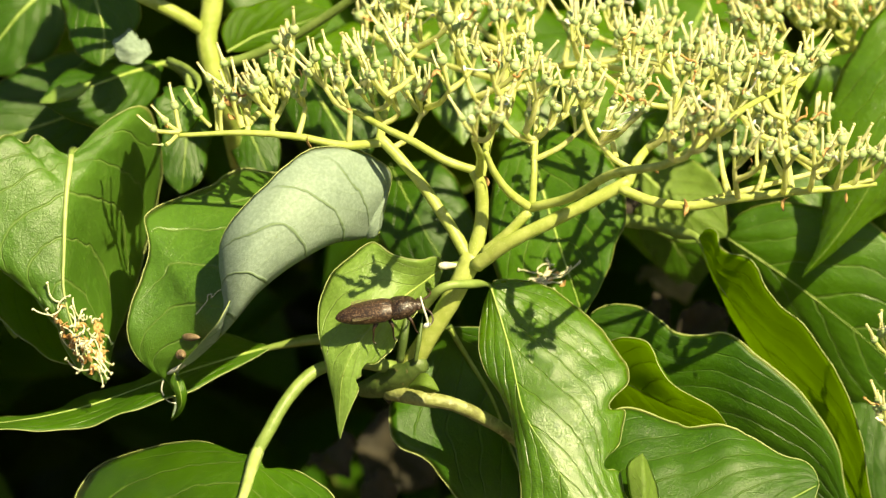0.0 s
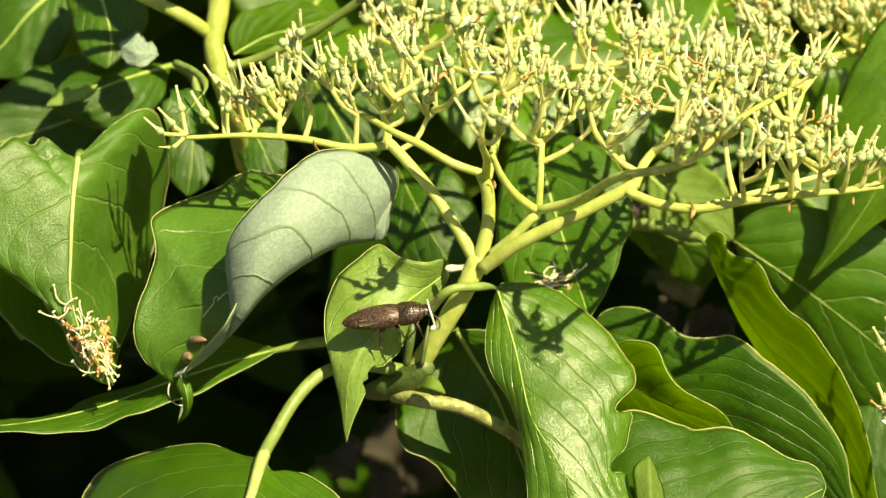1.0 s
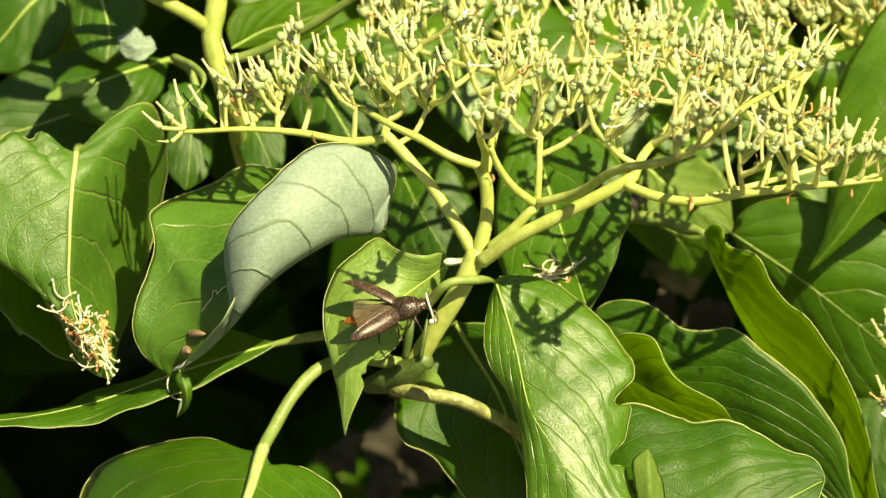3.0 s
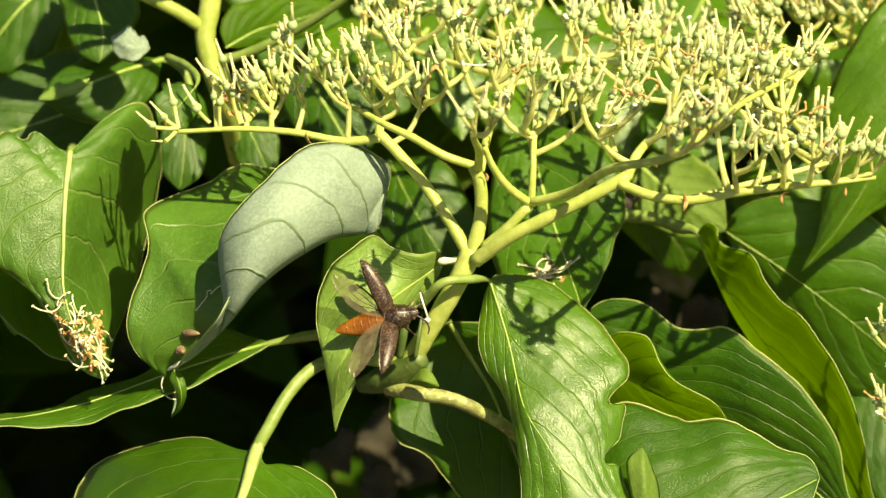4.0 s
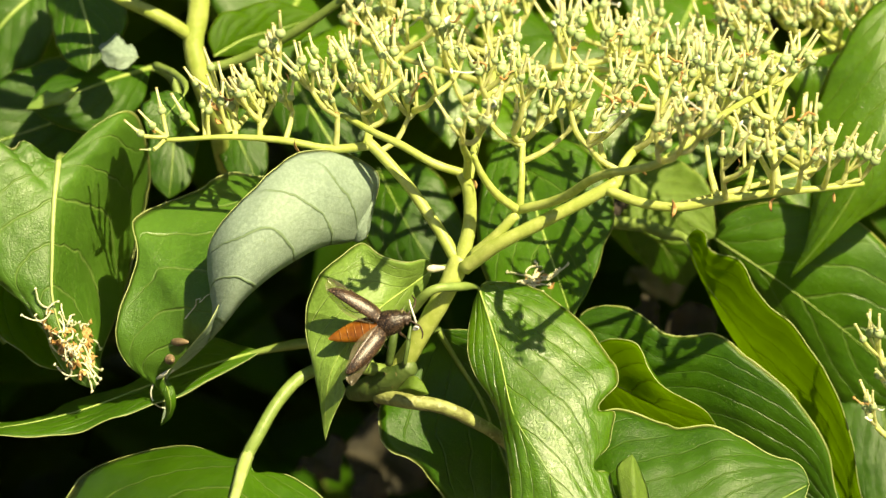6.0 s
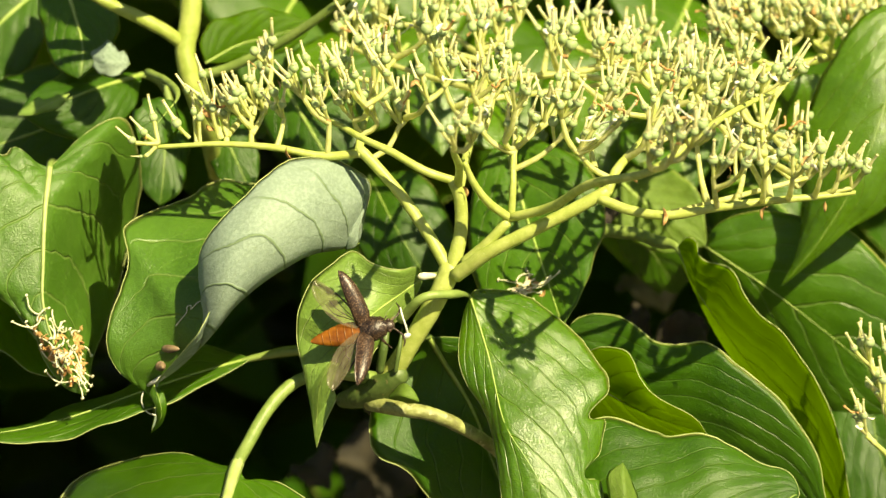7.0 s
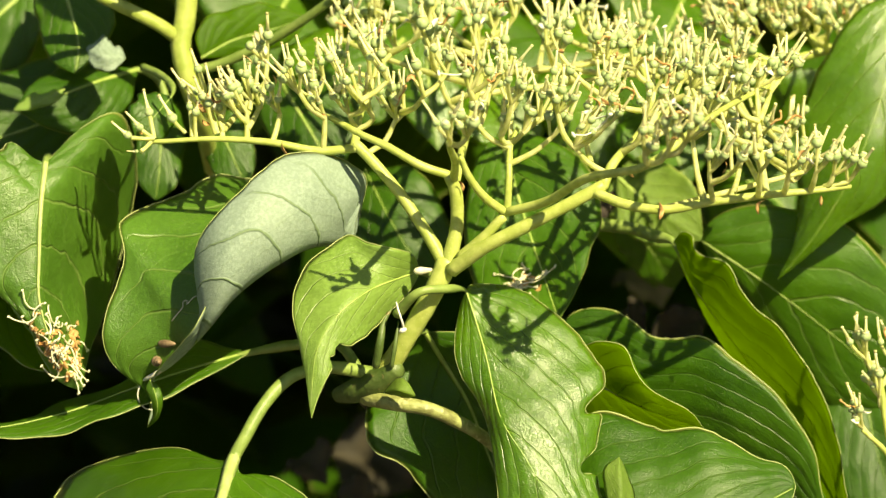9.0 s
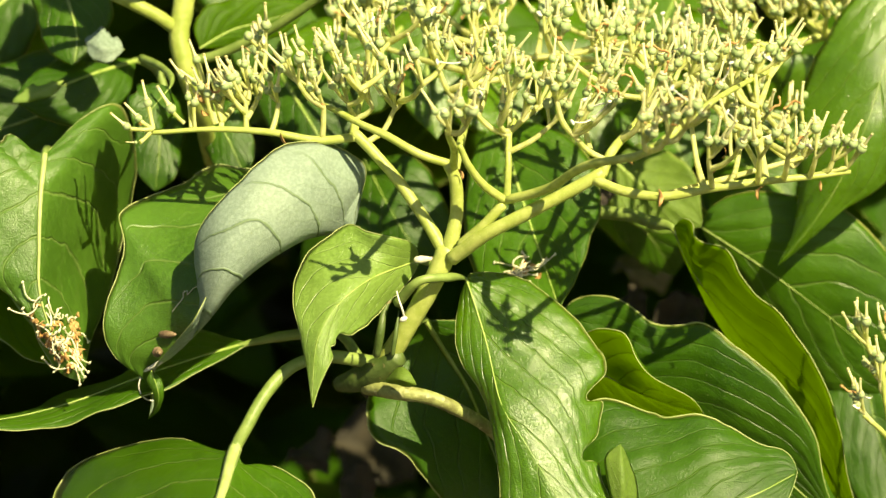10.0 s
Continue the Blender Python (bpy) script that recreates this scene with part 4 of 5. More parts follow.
    # dry bracts left along the stalks
    for at in ((58.3, -14.1, 13.8), (69.3, -13.0, 14.1), (41.9, -13.5, 12.5), (52.6, -15.8, 21.0), (36.7, -8.4, 17.7), (7.7, -1.5, 13.5), (-23.9, 7.3, 17.2), (50.8, -14.8, 17.8)):
        e = Vector((rnd.uniform(-0.5, 0.5), rnd.uniform(-0.5, 0.5), 1))
        s = Soup()
        s.ball(at, e, [(-1.5, 0.1), (-0.8, 0.4), (0.2, 0.5), (1.0, 0.3), (1.6, 0.08)], 6)
        s.verts = petal_bend(s.verts, at, e, rnd)
        s.make("bract", [WITHERED], cluster, at, "dry brown bract")
    # white stamens that have not fallen yet
    for k in range(26):
        at = Vector(rnd.choice(florets)[0])
        way = Vector((rnd.uniform(-1, 1), rnd.uniform(-0.8, 0.3), rnd.uniform(0.1, 1))).normalized()
        side = way.orthogonal() * rnd.uniform(-1.2, 1.2)
        s = Soup()
        s.tube([at, at + way * 2.4 + side * 0.5, at + way * 4.8 + side * 0.2], [0.17, 0.15, 0.13], 5, 8)
        s.ball(at + way * 5.0 + side * 0.2, way.orthogonal(), [(-0.6, 0.1), (-0.3, 0.28), (0.3, 0.28), (0.6, 0.1)], 6)
        s.make("stamen", [SILK], cluster, at, "white stamen")
    return florets


build_main_cluster()
# ---------------------------------------------------------------- the shoot at the left
left_shoot = thing("leafy_shoot", (-44.5, 56.8, 15.7), "dogwood shoot with hanging leaves behind the flower cluster", "plant", "shoots behind")


def build_left_shoot():
    s = Soup()
    s.tube([(-43.9, 63.6, 34.5), (-44.3, 60.7, 26.3), (-45.2, 58.8, 21.3), (-44.1, 56.8, 15.7), (-41.8, 58.2, 7.9), (-40.7, 71.6, -8.1)], [2.1, 2.0, 2.0, 1.9, 1.7, 1.5], 12, 24, rough=0.05)
    s.make("stem", [STEM], left_shoot, (-44.5, 56.8, 15.7))
    s = Soup()
    s.tube([(-45.6, 59.3, 22.5), (-48.9, 58.2, 25.4), (-54.1, 57.3, 28.6), (-59.3, 56.2, 31.5), (-67.7, 55.9, 36.8), (-78.9, 54.2, 43.6)], [1.4, 1.25, 1.1, 1.0], 10, 20, rough=0.05)
    s.make("branch", [STEM], left_shoot, (-45.6, 59.3, 22.5))
    s = Soup()
    s.tube([(-43.1, 57.2, 16.7), (-38.1, 55.6, 18.3), (-29.3, 53.1, 23.0), (-22.8, 50.5, 27.6), (-17.3, 47.9, 32.2), (-8.8, 44.3, 39.7), (1.7, 42.9, 47.6)], [1.0, 0.95, 0.9, 0.85, 0.8], 8, 24)
    s.make("branch", [PETIOLE], left_shoot, (-43.1, 57.2, 16.7))
    # the large leaf with withered stamens lying on it
    big = leaf(left_shoot, (-67.5, 19.9, 10.8), (-60.7, 2, -26.5),
         [(-69.7, 20.2, 11.5), (-72.3, 20, 14), (-74.1, 20.3, 14.9), (-74.8, 18.9, 13.9), (-76.4, 18.8, 13.5), (-78.3, 18.3, 15.2), (-83.6, 14, 12.3), (-87.1, 10.3, 5), (-82.5, 7.2, -3.6), (-77.6, 6.8, -7.8), (-73.5, 5.5, -11.2), (-70, 5.1, -15.4), (-68.4, 4.4, -20.1), (-64.6, 2.6, -25.1)],
         [(-68, 13.5, 4.9), (-68.2, 8.5, -3), (-68.1, 4.8, -10.3), (-65.3, 1.7, -18.8)],
         [(-66.3, 23.2, 11.2), (-61.7, 29.6, 14.2), (-56.3, 34.4, 15.6), (-53.9, 40.7, 9.5), (-54, 49.6, -4.1), (-56.6, 47.4, -16), (-58.4, 35.6, -22), (-60.3, 21, -24.2), (-60.5, 8, -24.7)],
         "large hanging leaf with chewed base and withered stamens on it", top=LEAF_MID, belly=0.5, wave=0.2, n=70, m=16, seed=8, petiole=[(-71.9, 62.9, -2.6), (-68.9, 34.3, 6.4)], rib=0.6, quilt=0.4, rib_mat=PALE_RIB)
    # leaves further back; part of their shade is put into the darkened skin
    leaf(left_shoot, (-41.9, 67.6, 16.2), (-20.6, 81.9, 20.3), [(-43.0, 69.0, 20.0), (-41.2, 72.2, 23.0), (-36.9, 74.6, 23.7), (-31.5, 79.0, 24.0)], [(-35.8, 72.6, 18.3), (-29.3, 77.1, 18.8)], [(-39.0, 69.5, 15.6), (-32.6, 73.6, 15.2), (-26.1, 78.0, 15.6)], "yellow-green leaf lit through", top=LEAF_THIN, flip=True, rib=0.3, seed=9)
    leaf(left_shoot, (-69.8, 75.2, 31.3), (-65.5, 58.9, 15.6), [(-74.2, 74.1, 28.2), (-72.9, 67.3, 21.0), (-70.0, 61.5, 17.1)], [(-67.2, 69.1, 26.2), (-65.1, 62.7, 20.1)], [(-60.6, 70.2, 29.3), (-58.2, 66.1, 23.7), (-61.9, 61.9, 18.1)], "hanging leaf in broken light", top=LEAF_TOP, seed=10)
    leaf(left_shoot, (-55.2, 52.2, 20.7), (-62.7, 52.9, 22.5), [(-56.1, 49.9, 20.1), (-58.0, 48.5, 19.2), (-60.6, 48.6, 19.6)], [(-58.7, 48.5, 22.1)], [(-55.9, 52.8, 22.2), (-57.5, 54.2, 23.3), (-59.9, 54.6, 24.3), (-61.8, 54.2, 23.1)], "curled leaf with pale underside", top=LEAF_PALE, under=LEAF_PALE, seed=11, rib=0.15, n=20, m=6)
    leaf(left_shoot, (-54.5, 70.7, 12.9), (-77.2, 54.8, 10.1), [(-58.8, 69.0, 14.2), (-66.3, 67.5, 15.8), (-73.5, 62.3, 13.4)], [(-63.5, 60.1, 13.0), (-70.9, 57.2, 11.0)], [(-56.2, 62.4, 7.7), (-62.4, 56.7, 3.8), (-70.9, 55.4, 5.9)], "dark green leaf streaked with shadow", top=LEAF_DARKENED, seed=12, petiole=[(-48.6, 69.6, 4.2), (-50.8, 71.9, 10.5)], petiole_radius=0.8)
    leaf(left_shoot, (-60.8, 78.4, 10.8), (-92.9, 63.2, -1.8), [(-72.0, 79.2, 12.9), (-82.6, 74.2, 10.9), (-91.0, 67.7, 4.8)], [(-70.2, 69.6, 4.2), (-81.0, 66.2, 0.7)], [(-60.4, 70.4, 0.5), (-70.2, 66.4, -4.6), (-82.1, 64.3, -4.5)], "broad shaded leaf", top=LEAF_DARKENED, seed=13)
    leaf(left_shoot, (-76.5, 93.8, 23.9), (-96.3, 83.4, 7.0), [(-82.1, 94.2, 25.0), (-91.2, 93.1, 21.8)], [(-83.9, 87.7, 18.6), (-89.5, 85.3, 12.3)], [(-74.9, 86.9, 16.5), (-81.6, 83.4, 7.0)], "leaf in half shade", top=LEAF_DARKENED, seed=14)
    leaf(left_shoot, (-40.4, 71.9, 4.7), (-33.5, 60.9, -8.0), [(-42.1, 70.8, 1.5), (-41.5, 64.7, -3.5), (-37.9, 61.3, -7.0)], [(-38.0, 66.2, 0.7), (-35.4, 62.4, -3.9)], [(-35.9, 69.6, 4.2), (-32.2, 65.9, -0.4), (-31.8, 62.1, -4.9)], "hanging leaf in half shade", top=LEAF_DARKENED, rib=0.3, seed=15)
    leaf(left_shoot, (-49.6, 76.5, 5.6), (-50.9, 58.1, -9.9), [(-53.8, 72.3, 5.7), (-54.9, 63.9, 0.3), (-54.4, 59.4, -6.3)], [(-50.0, 63.9, 0.3), (-50.3, 59.8, -5.3)], [(-46.5, 71.6, 3.6), (-45.5, 65.5, -1.4), (-47.1, 59.0, -7.4)], "small leaf behind", top=LEAF_DARKENED, rib=0.3, seed=16)
    leaf(left_shoot, (-44.8, 25.9, 21.3), (-50.9, 18.4, 15.4), [(-47.6, 25.2, 22.4), (-51.2, 23.1, 22.6), (-52.2, 20.3, 20.7)], [(-47.8, 20.7, 18.9)], [(-43.9, 23.5, 17.8), (-46.2, 19.4, 15.2)], "small dark leaf with a bitten edge", top=LEAF_DARKENED, n=26, m=6, rib=0.15, seed=33, bites=((-1, 0.5, 1.2, 0.06),), petiole=[(-51.7, 49.7, 19.7), (-47.9, 42.5, 20.4), (-45.1, 33.2, 21.0)], petiole_radius=0.7)
    leaf(left_shoot, (-77.3, 33.8, -24.1), (-80.7, 29.9, -28.9), [(-82.6, 34.0, -23.6), (-82.9, 31.0, -25.9)], [(-79.1, 31.0, -25.9)], [(-77.6, 31.0, -25.9), (-79.1, 30.3, -27.9)], "small leaf tip", top=LEAF_YOUNG, seed=17, n=16, m=5)
    leaf(left_shoot, (-80.5, 38.4, -11.6), (-64.4, 24.8, -31.4), [(-87.4, 32.4, -16.2), (-82.9, 27.6, -23.4), (-72.2, 23.8, -31.0)], [(-77.0, 32.8, -20.9), (-70.4, 28.1, -28.2)], [(-71.1, 38.0, -18.3), (-64.3, 31.4, -24.9)], "leaf behind the hanging leaf", top=LEAF_THIN, seed=18)
    leaf(left_shoot, (-27.7, 87.2, 5.8), (-16.1, 71.2, -9.1), [(-32.2, 86.1, 2.6), (-29.8, 79.6, -3.6)], [(-22.9, 78.8, 0.2)], [(-16.3, 84.9, 5.3), (-11.7, 78.0, -2.0)], "leaf in shade behind the stalks", top=LEAF_DARKENED, seed=19)
    leaf(left_shoot, (-2.8, 99.6, 10.4), (-18.6, 84.1, -2.7), [(-11.9, 97.6, 11.0), (-19.9, 91.5, 5.7)], [(-10.7, 88.8, 4.1)], [(-0.5, 92.6, 3.0), (-7.3, 86.0, -3.3)], "pale leaf behind the flowers", top=LEAF_TOP, seed=20)
    leaf(left_shoot, (1.8, 90.0, 13.3), (4.0, 72.7, -4.9), [(-2.7, 86.5, 9.6), (-2.7, 79.2, 1.2)], [(2.4, 80.3, 4.4)], [(7.5, 86.9, 10.6), (8.5, 79.2, 1.2)], "leaf behind the flowers", top=LEAF_YOUNG, seed=21)

    for k, (base, tip, w, face) in enumerate((((11.4, 122.5, 14.8), (1.9, 106.8, 1.0), 22, (0.2, -0.8, 0.6)), ((27.0, 125.2, 7.9), (35.7, 104.0, -6.7), 24, (0.3, -0.8, 0.6)), ((57.2, 131.7, 11.0), (46.6, 111.2, -1.5), 22, (0.2, -0.9, 0.5)),
                                               ((73.0, 116.4, -1.9), (57.9, 101.2, -14.3), 20, (0.3, -0.8, 0.6)), ((25.0, 98.8, -6.2), (17.1, 109.2, 7.6), 18, (0.3, -0.7, 0.7)), ((-12.2, 115.6, 10.6), (-2.8, 100.4, -1.9), 22, (0.1, -0.8, 0.6)),
                                               ((-26.5, 122.0, 13.7), (-36.7, 106.4, -0.1), 22, (0.2, -0.8, 0.6)), ((74.8, 106.4, -14.8), (86.0, 106.8, 1.0), 20, (0.3, -0.8, 0.5)), ((63.8, 99.6, -18.7), (77.2, 91.7, -25.8), 16, (0.3, -0.7, 0.7)), ((38.6, 94.1, 1.3), (29.1, 82.5, -13.0), 15, (0.3, -0.8, 0.5)), ((47.6, 90.6, -2.4), (54.0, 79.5, -15.5), 13, (0.3, -0.7, 0.6)), ((13.2, 90.3, 2.5), (23.4, 81.8, -9.1), 13, (0.3, -0.7, 0.6)))):
        plain_leaf(left_shoot, base, tip, w, face, 0.1, LEAF_YOUNG if k % 2 else LEAF_TOP, seed=40 + k)
    leaf(left_shoot, (-10.6, 79.1, -10.6), (4.0, 59.0, -30.8), [(-14.0, 74.9, -16.4), (-10.5, 65.4, -24.9)], [(-4.9, 65.8, -17.9)], [(-0.4, 75.3, -9.4), (6.3, 67.3, -19.6)], "dim leaf behind the fork", top=LEAF_DARKENED, rib=0.2, seed=71)
    # two leaves added out of view, only to throw shade on those behind
    for k, (base, tip, w) in enumerate((((-45.7, 51.5, 50.8), (-54.6, 57.4, 67.1), 6), ((-47.7, 47.1, 41.6), (-56.4, 52.7, 48.3), 1.1))):
        plain_leaf(left_shoot, base, tip, w, (0.2, -0.3, 0.9), 0.08, LEAF_TOP, seed=75 + k)
    # more unseen leaves added above the view, which break the light on those behind
    for k, (base, tip, w, face) in enumerate((((-54.6, 27.3, 69.2), (-47.3, 19.3, 93.9), 11, (0.3, -0.5, 0.8)), ((-50.9, 20.2, 55.5), (-34.9, 15.3, 65.4), 5, (0.3, -0.5, 0.8)), ((-36.8, 40.2, 93), (-29.2, 24.8, 79.9), 9, (0.3, -0.5, 0.8)))):
        plain_leaf(left_shoot, base, tip, w, face, 0.1, LEAF_TOP, seed=90 + k, petiole=[(-43.9, 63.6, 34.5), (-45.3, 44.8, 47.1)], petiole_radius=0.8)
    leaf(left_shoot, (-67.2, 54.1, 14.1), (-76.7, 49.8, 11.2), [(-70.3, 53.0, 14.0), (-74.5, 51.7, 13.3)], [(-71.2, 50.5, 13.0)], [(-68.6, 51.4, 12.5), (-72.8, 49.9, 11.4)], "yellowing leaf tip with a brown point", top=LEAF_TENDER, n=18, m=5, rib=0.15, seed=73)
    return big


LEFT_LEAF = build_left_shoot()

# ---------------------------------------------------------------- the shoot at the right
right_shoot = thing("leafy_shoot", (33.4, 43.0, -10.4), "dogwood shoot with broad overlapping leaves beside the cluster", "plant", "shoots behind")


def build_right_shoot():
    leaf(right_shoot, (27.5, 11.4, -27.1), (50.9, -3.3, -32.4),
         [(28.4, 5.3, -20.5), (31.4, 0.2, -16.9), (33.8, -1.6, -16.1), (36.5, -4, -16.8), (38.2, -5.1, -19.9), (40.3, -6.2, -22.8), (44.9, -5.3, -26.2), (48.6, -5.1, -28.6)],
         [(33.5, 7.6, -28.9), (40.6, 4.5, -31.5)],
         [(30, 18.2, -37.8), (36.5, 18.2, -43.5), (45.4, 10.5, -41.3)],
         "wavy-edged green leaf lit through", top=LEAF_THIN, under=LEAF_THIN, belly=1.0, wave=0.15, seed=22)
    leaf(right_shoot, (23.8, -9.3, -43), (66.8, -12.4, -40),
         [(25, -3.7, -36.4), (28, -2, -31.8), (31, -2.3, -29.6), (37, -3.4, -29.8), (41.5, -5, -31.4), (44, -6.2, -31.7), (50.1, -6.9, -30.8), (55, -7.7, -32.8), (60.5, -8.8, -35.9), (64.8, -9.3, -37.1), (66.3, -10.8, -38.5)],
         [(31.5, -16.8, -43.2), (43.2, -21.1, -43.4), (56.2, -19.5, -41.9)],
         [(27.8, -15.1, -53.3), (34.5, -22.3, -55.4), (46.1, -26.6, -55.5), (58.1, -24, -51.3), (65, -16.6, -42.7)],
         "ribbed green leaf in full light", top=LEAF_DARKENED, belly=1.2, wave=0.2, n=60, m=16, seed=23, flip=True, shear=(0.3, 0.3), edge=0.13)
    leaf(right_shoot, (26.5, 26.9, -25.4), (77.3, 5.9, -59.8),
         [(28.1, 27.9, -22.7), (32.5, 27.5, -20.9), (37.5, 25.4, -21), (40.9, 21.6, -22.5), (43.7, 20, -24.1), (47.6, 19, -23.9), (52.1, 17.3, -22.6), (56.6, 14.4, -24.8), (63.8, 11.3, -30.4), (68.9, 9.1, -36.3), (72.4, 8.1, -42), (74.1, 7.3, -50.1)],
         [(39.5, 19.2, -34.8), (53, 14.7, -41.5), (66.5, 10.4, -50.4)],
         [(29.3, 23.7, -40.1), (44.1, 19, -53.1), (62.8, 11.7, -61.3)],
         "long dark green leaf with a wavy pale margin", top=LEAF_DARKENED, belly=1.0, wave=0.15, n=60, m=14, seed=24, flip=True, shear=(0.3, 0.3), edge=0.13)
    leaf(right_shoot, (47.9, 34.5, -10.4), (83.6, 11.7, -67.3),
         [(51.5, 41.4, -20.7), (57.4, 45.2, -33.7), (67.4, 42.9, -45.8), (76.3, 30, -57.9)],
         [(51.1, 32.1, -17.2), (60.3, 30.5, -30.3), (69.9, 25.8, -43.3), (76.9, 18.3, -55.1)],
         [(49.2, 32.3, -7.7), (50.9, 30.3, -7.3), (51.6, 26.3, -9.7), (57.1, 22.7, -10.6), (59, 19.4, -13.8), (61.9, 16.2, -17), (65.9, 14.2, -19.6), (68, 13.1, -22.5), (71.1, 11.6, -26.7), (74.2, 9.5, -32.5), (76.9, 8.8, -40.1), (78.6, 8.6, -49.6)],
         "long yellow-green leaf lit through from behind", belly=0.5, wave=0.1, n=60, m=12, seed=25, top=LEAF_THIN, under=LEAF_THIN, petiole=[(33.6, 47, -11.2), (40.4, 43.9, -11), (44.9, 38.6, -10.8)], petiole_radius=1.2, rib=0.2)
    leaf(right_shoot, (55.3, 59.1, -19), (99.5, 51, -52.7),
         [(56.9, 59.4, -15.1), (62.3, 59.4, -12.3), (72, 57.5, -11.7), (85, 54.7, -16.3), (96.4, 51.9, -32.8)],
         [(66.7, 54.5, -25.6), (81.1, 51.7, -36.3), (91.3, 50.5, -45.3)],
         [(59.5, 59.8, -28.7), (68.7, 58, -42.4), (82, 53.3, -52.5)],
         "broad ribbed leaf behind", top=LEAF_TOP, belly=1.5, rib=0.2, quilt=0.6, seed=26, flip=True)
    leaf(right_shoot, (93.6, 62.1, 30.4), (68.8, 45.1, -22.3),
         [(84.9, 61, 27.3), (78.3, 57.1, 19.5), (74.3, 55.3, 11.6), (72.4, 53.3, 3.2), (72.7, 50.7, -6.8), (72, 47.4, -16)],
         [(88.6, 51.1, 14.6), (83.1, 45, 0.8), (75.5, 44.2, -13.1)],
         [(100.8, 56.2, 19.8), (99.6, 49.7, 4.9), (89.9, 45.8, -5.7), (80.4, 44.8, -11.4), (74.7, 44.8, -17.1)],
         "bright hanging leaf in full sun", top=LEAF_YOUNG, belly=1.0, rib=0.2, seed=27)
    leaf(right_shoot, (82.4, 87.0, -24.2), (72.1, 65.1, -55.0), [(74.1, 83.5, -27.8), (66.9, 74.3, -41.5)], [(75.8, 73.2, -38.6)], [(91.1, 79.7, -32.5), (86.0, 70.1, -47.2)], "shaded leaf behind", top=LEAF_DARKENED, seed=28)
    leaf(right_shoot, (39.3, 81.3, -22.2), (52.4, 87.7, -39.8), [(46.3, 82, -20.3), (54.7, 82.7, -24.1), (56.7, 86.1, -32.4)], [(46.6, 83.1, -28.9)], [(39.6, 82, -26.1), (42.1, 84.2, -31.8), (47, 86.4, -37.5)], "dim green leaf beyond the stalk", top=LEAF_TOP, flip=True, rib=0.2, seed=29)
    leaf(right_shoot, (87.8, 58.2, -44.8), (95.3, 36.8, -74.2), [(79.8, 54, -50.4), (81.5, 45.8, -61.3), (86.7, 38.9, -71.5)], [(89.3, 47.3, -57.2)], [(97.3, 52.9, -47.5), (101.1, 44.7, -58.5)], "leaf behind the long leaf", rib=0.15, top=LEAF_DARKENED, seed=30)
    leaf(right_shoot, (39.0, 76.9, -11.1), (56.5, 66.6, -21.7), [(44.7, 78.0, -7.9), (54.5, 72.3, -11.9)], [(47.8, 70.4, -17.1)], [(37.8, 72.3, -17.8), (46.6, 68.1, -23.5)], "leaf under the cluster's rim", top=LEAF_YOUNG, seed=31)


build_right_shoot()

# ---------------------------------------------------------------- clusters behind
back_cluster = thing("flower_cluster", (102.4, 80.3, 16.1), "flower cluster past bloom behind the main one", "flower cluster")


def build_back_cluster():
    b = [
        ("peduncle", [(109.7, 81.9, 8.6), (97.9, 79.8, 14.5), (89.5, 76.0, 15.9), (81.3, 71.8, 16.0), (72.0, 67.2, 15.1)], [1.6, 1.3, 1.1, 0.9, 0.8]),
        ("branch", [(72.5, 67.3, 15.3), (67.4, 65.4, 15.9), (62.1, 68.4, 18.4), (58.1, 73.8, 21.4)], [0.8, 0.7, 0.6, 0.4]),
        ("branch", [(78.9, 70.7, 15.9), (76.0, 75.0, 18.8), (73.3, 82.3, 21.3)], [0.7, 0.6, 0.4]),
        ("branch", [(90.6, 76.0, 15.9), (89.0, 81.5, 19.2), (88.0, 93.4, 22.8)], [0.8, 0.6, 0.4]),
        ("branch", [(70.9, 67.2, 14.9), (63.7, 61.1, 15.8), (57.0, 58.7, 15.1)], [0.6, 0.5, 0.4]),
    ]
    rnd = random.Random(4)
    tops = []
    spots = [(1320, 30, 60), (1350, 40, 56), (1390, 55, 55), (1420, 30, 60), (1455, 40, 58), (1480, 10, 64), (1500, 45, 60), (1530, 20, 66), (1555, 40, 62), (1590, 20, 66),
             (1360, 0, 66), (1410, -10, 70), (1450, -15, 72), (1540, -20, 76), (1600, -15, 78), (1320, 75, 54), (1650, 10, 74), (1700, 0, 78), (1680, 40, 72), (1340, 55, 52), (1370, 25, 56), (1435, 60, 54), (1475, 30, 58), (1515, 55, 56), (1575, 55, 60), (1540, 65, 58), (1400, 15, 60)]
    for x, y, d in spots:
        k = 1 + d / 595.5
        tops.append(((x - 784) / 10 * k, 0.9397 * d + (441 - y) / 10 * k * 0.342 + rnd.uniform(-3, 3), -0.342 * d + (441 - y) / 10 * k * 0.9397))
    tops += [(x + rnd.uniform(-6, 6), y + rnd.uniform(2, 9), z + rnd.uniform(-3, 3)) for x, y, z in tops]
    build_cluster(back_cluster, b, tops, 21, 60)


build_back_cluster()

side_cluster = thing("flower_cluster", (84.3, 2.6, -51.4), "small cluster of pale fruit buds beside the leaves", "flower cluster")


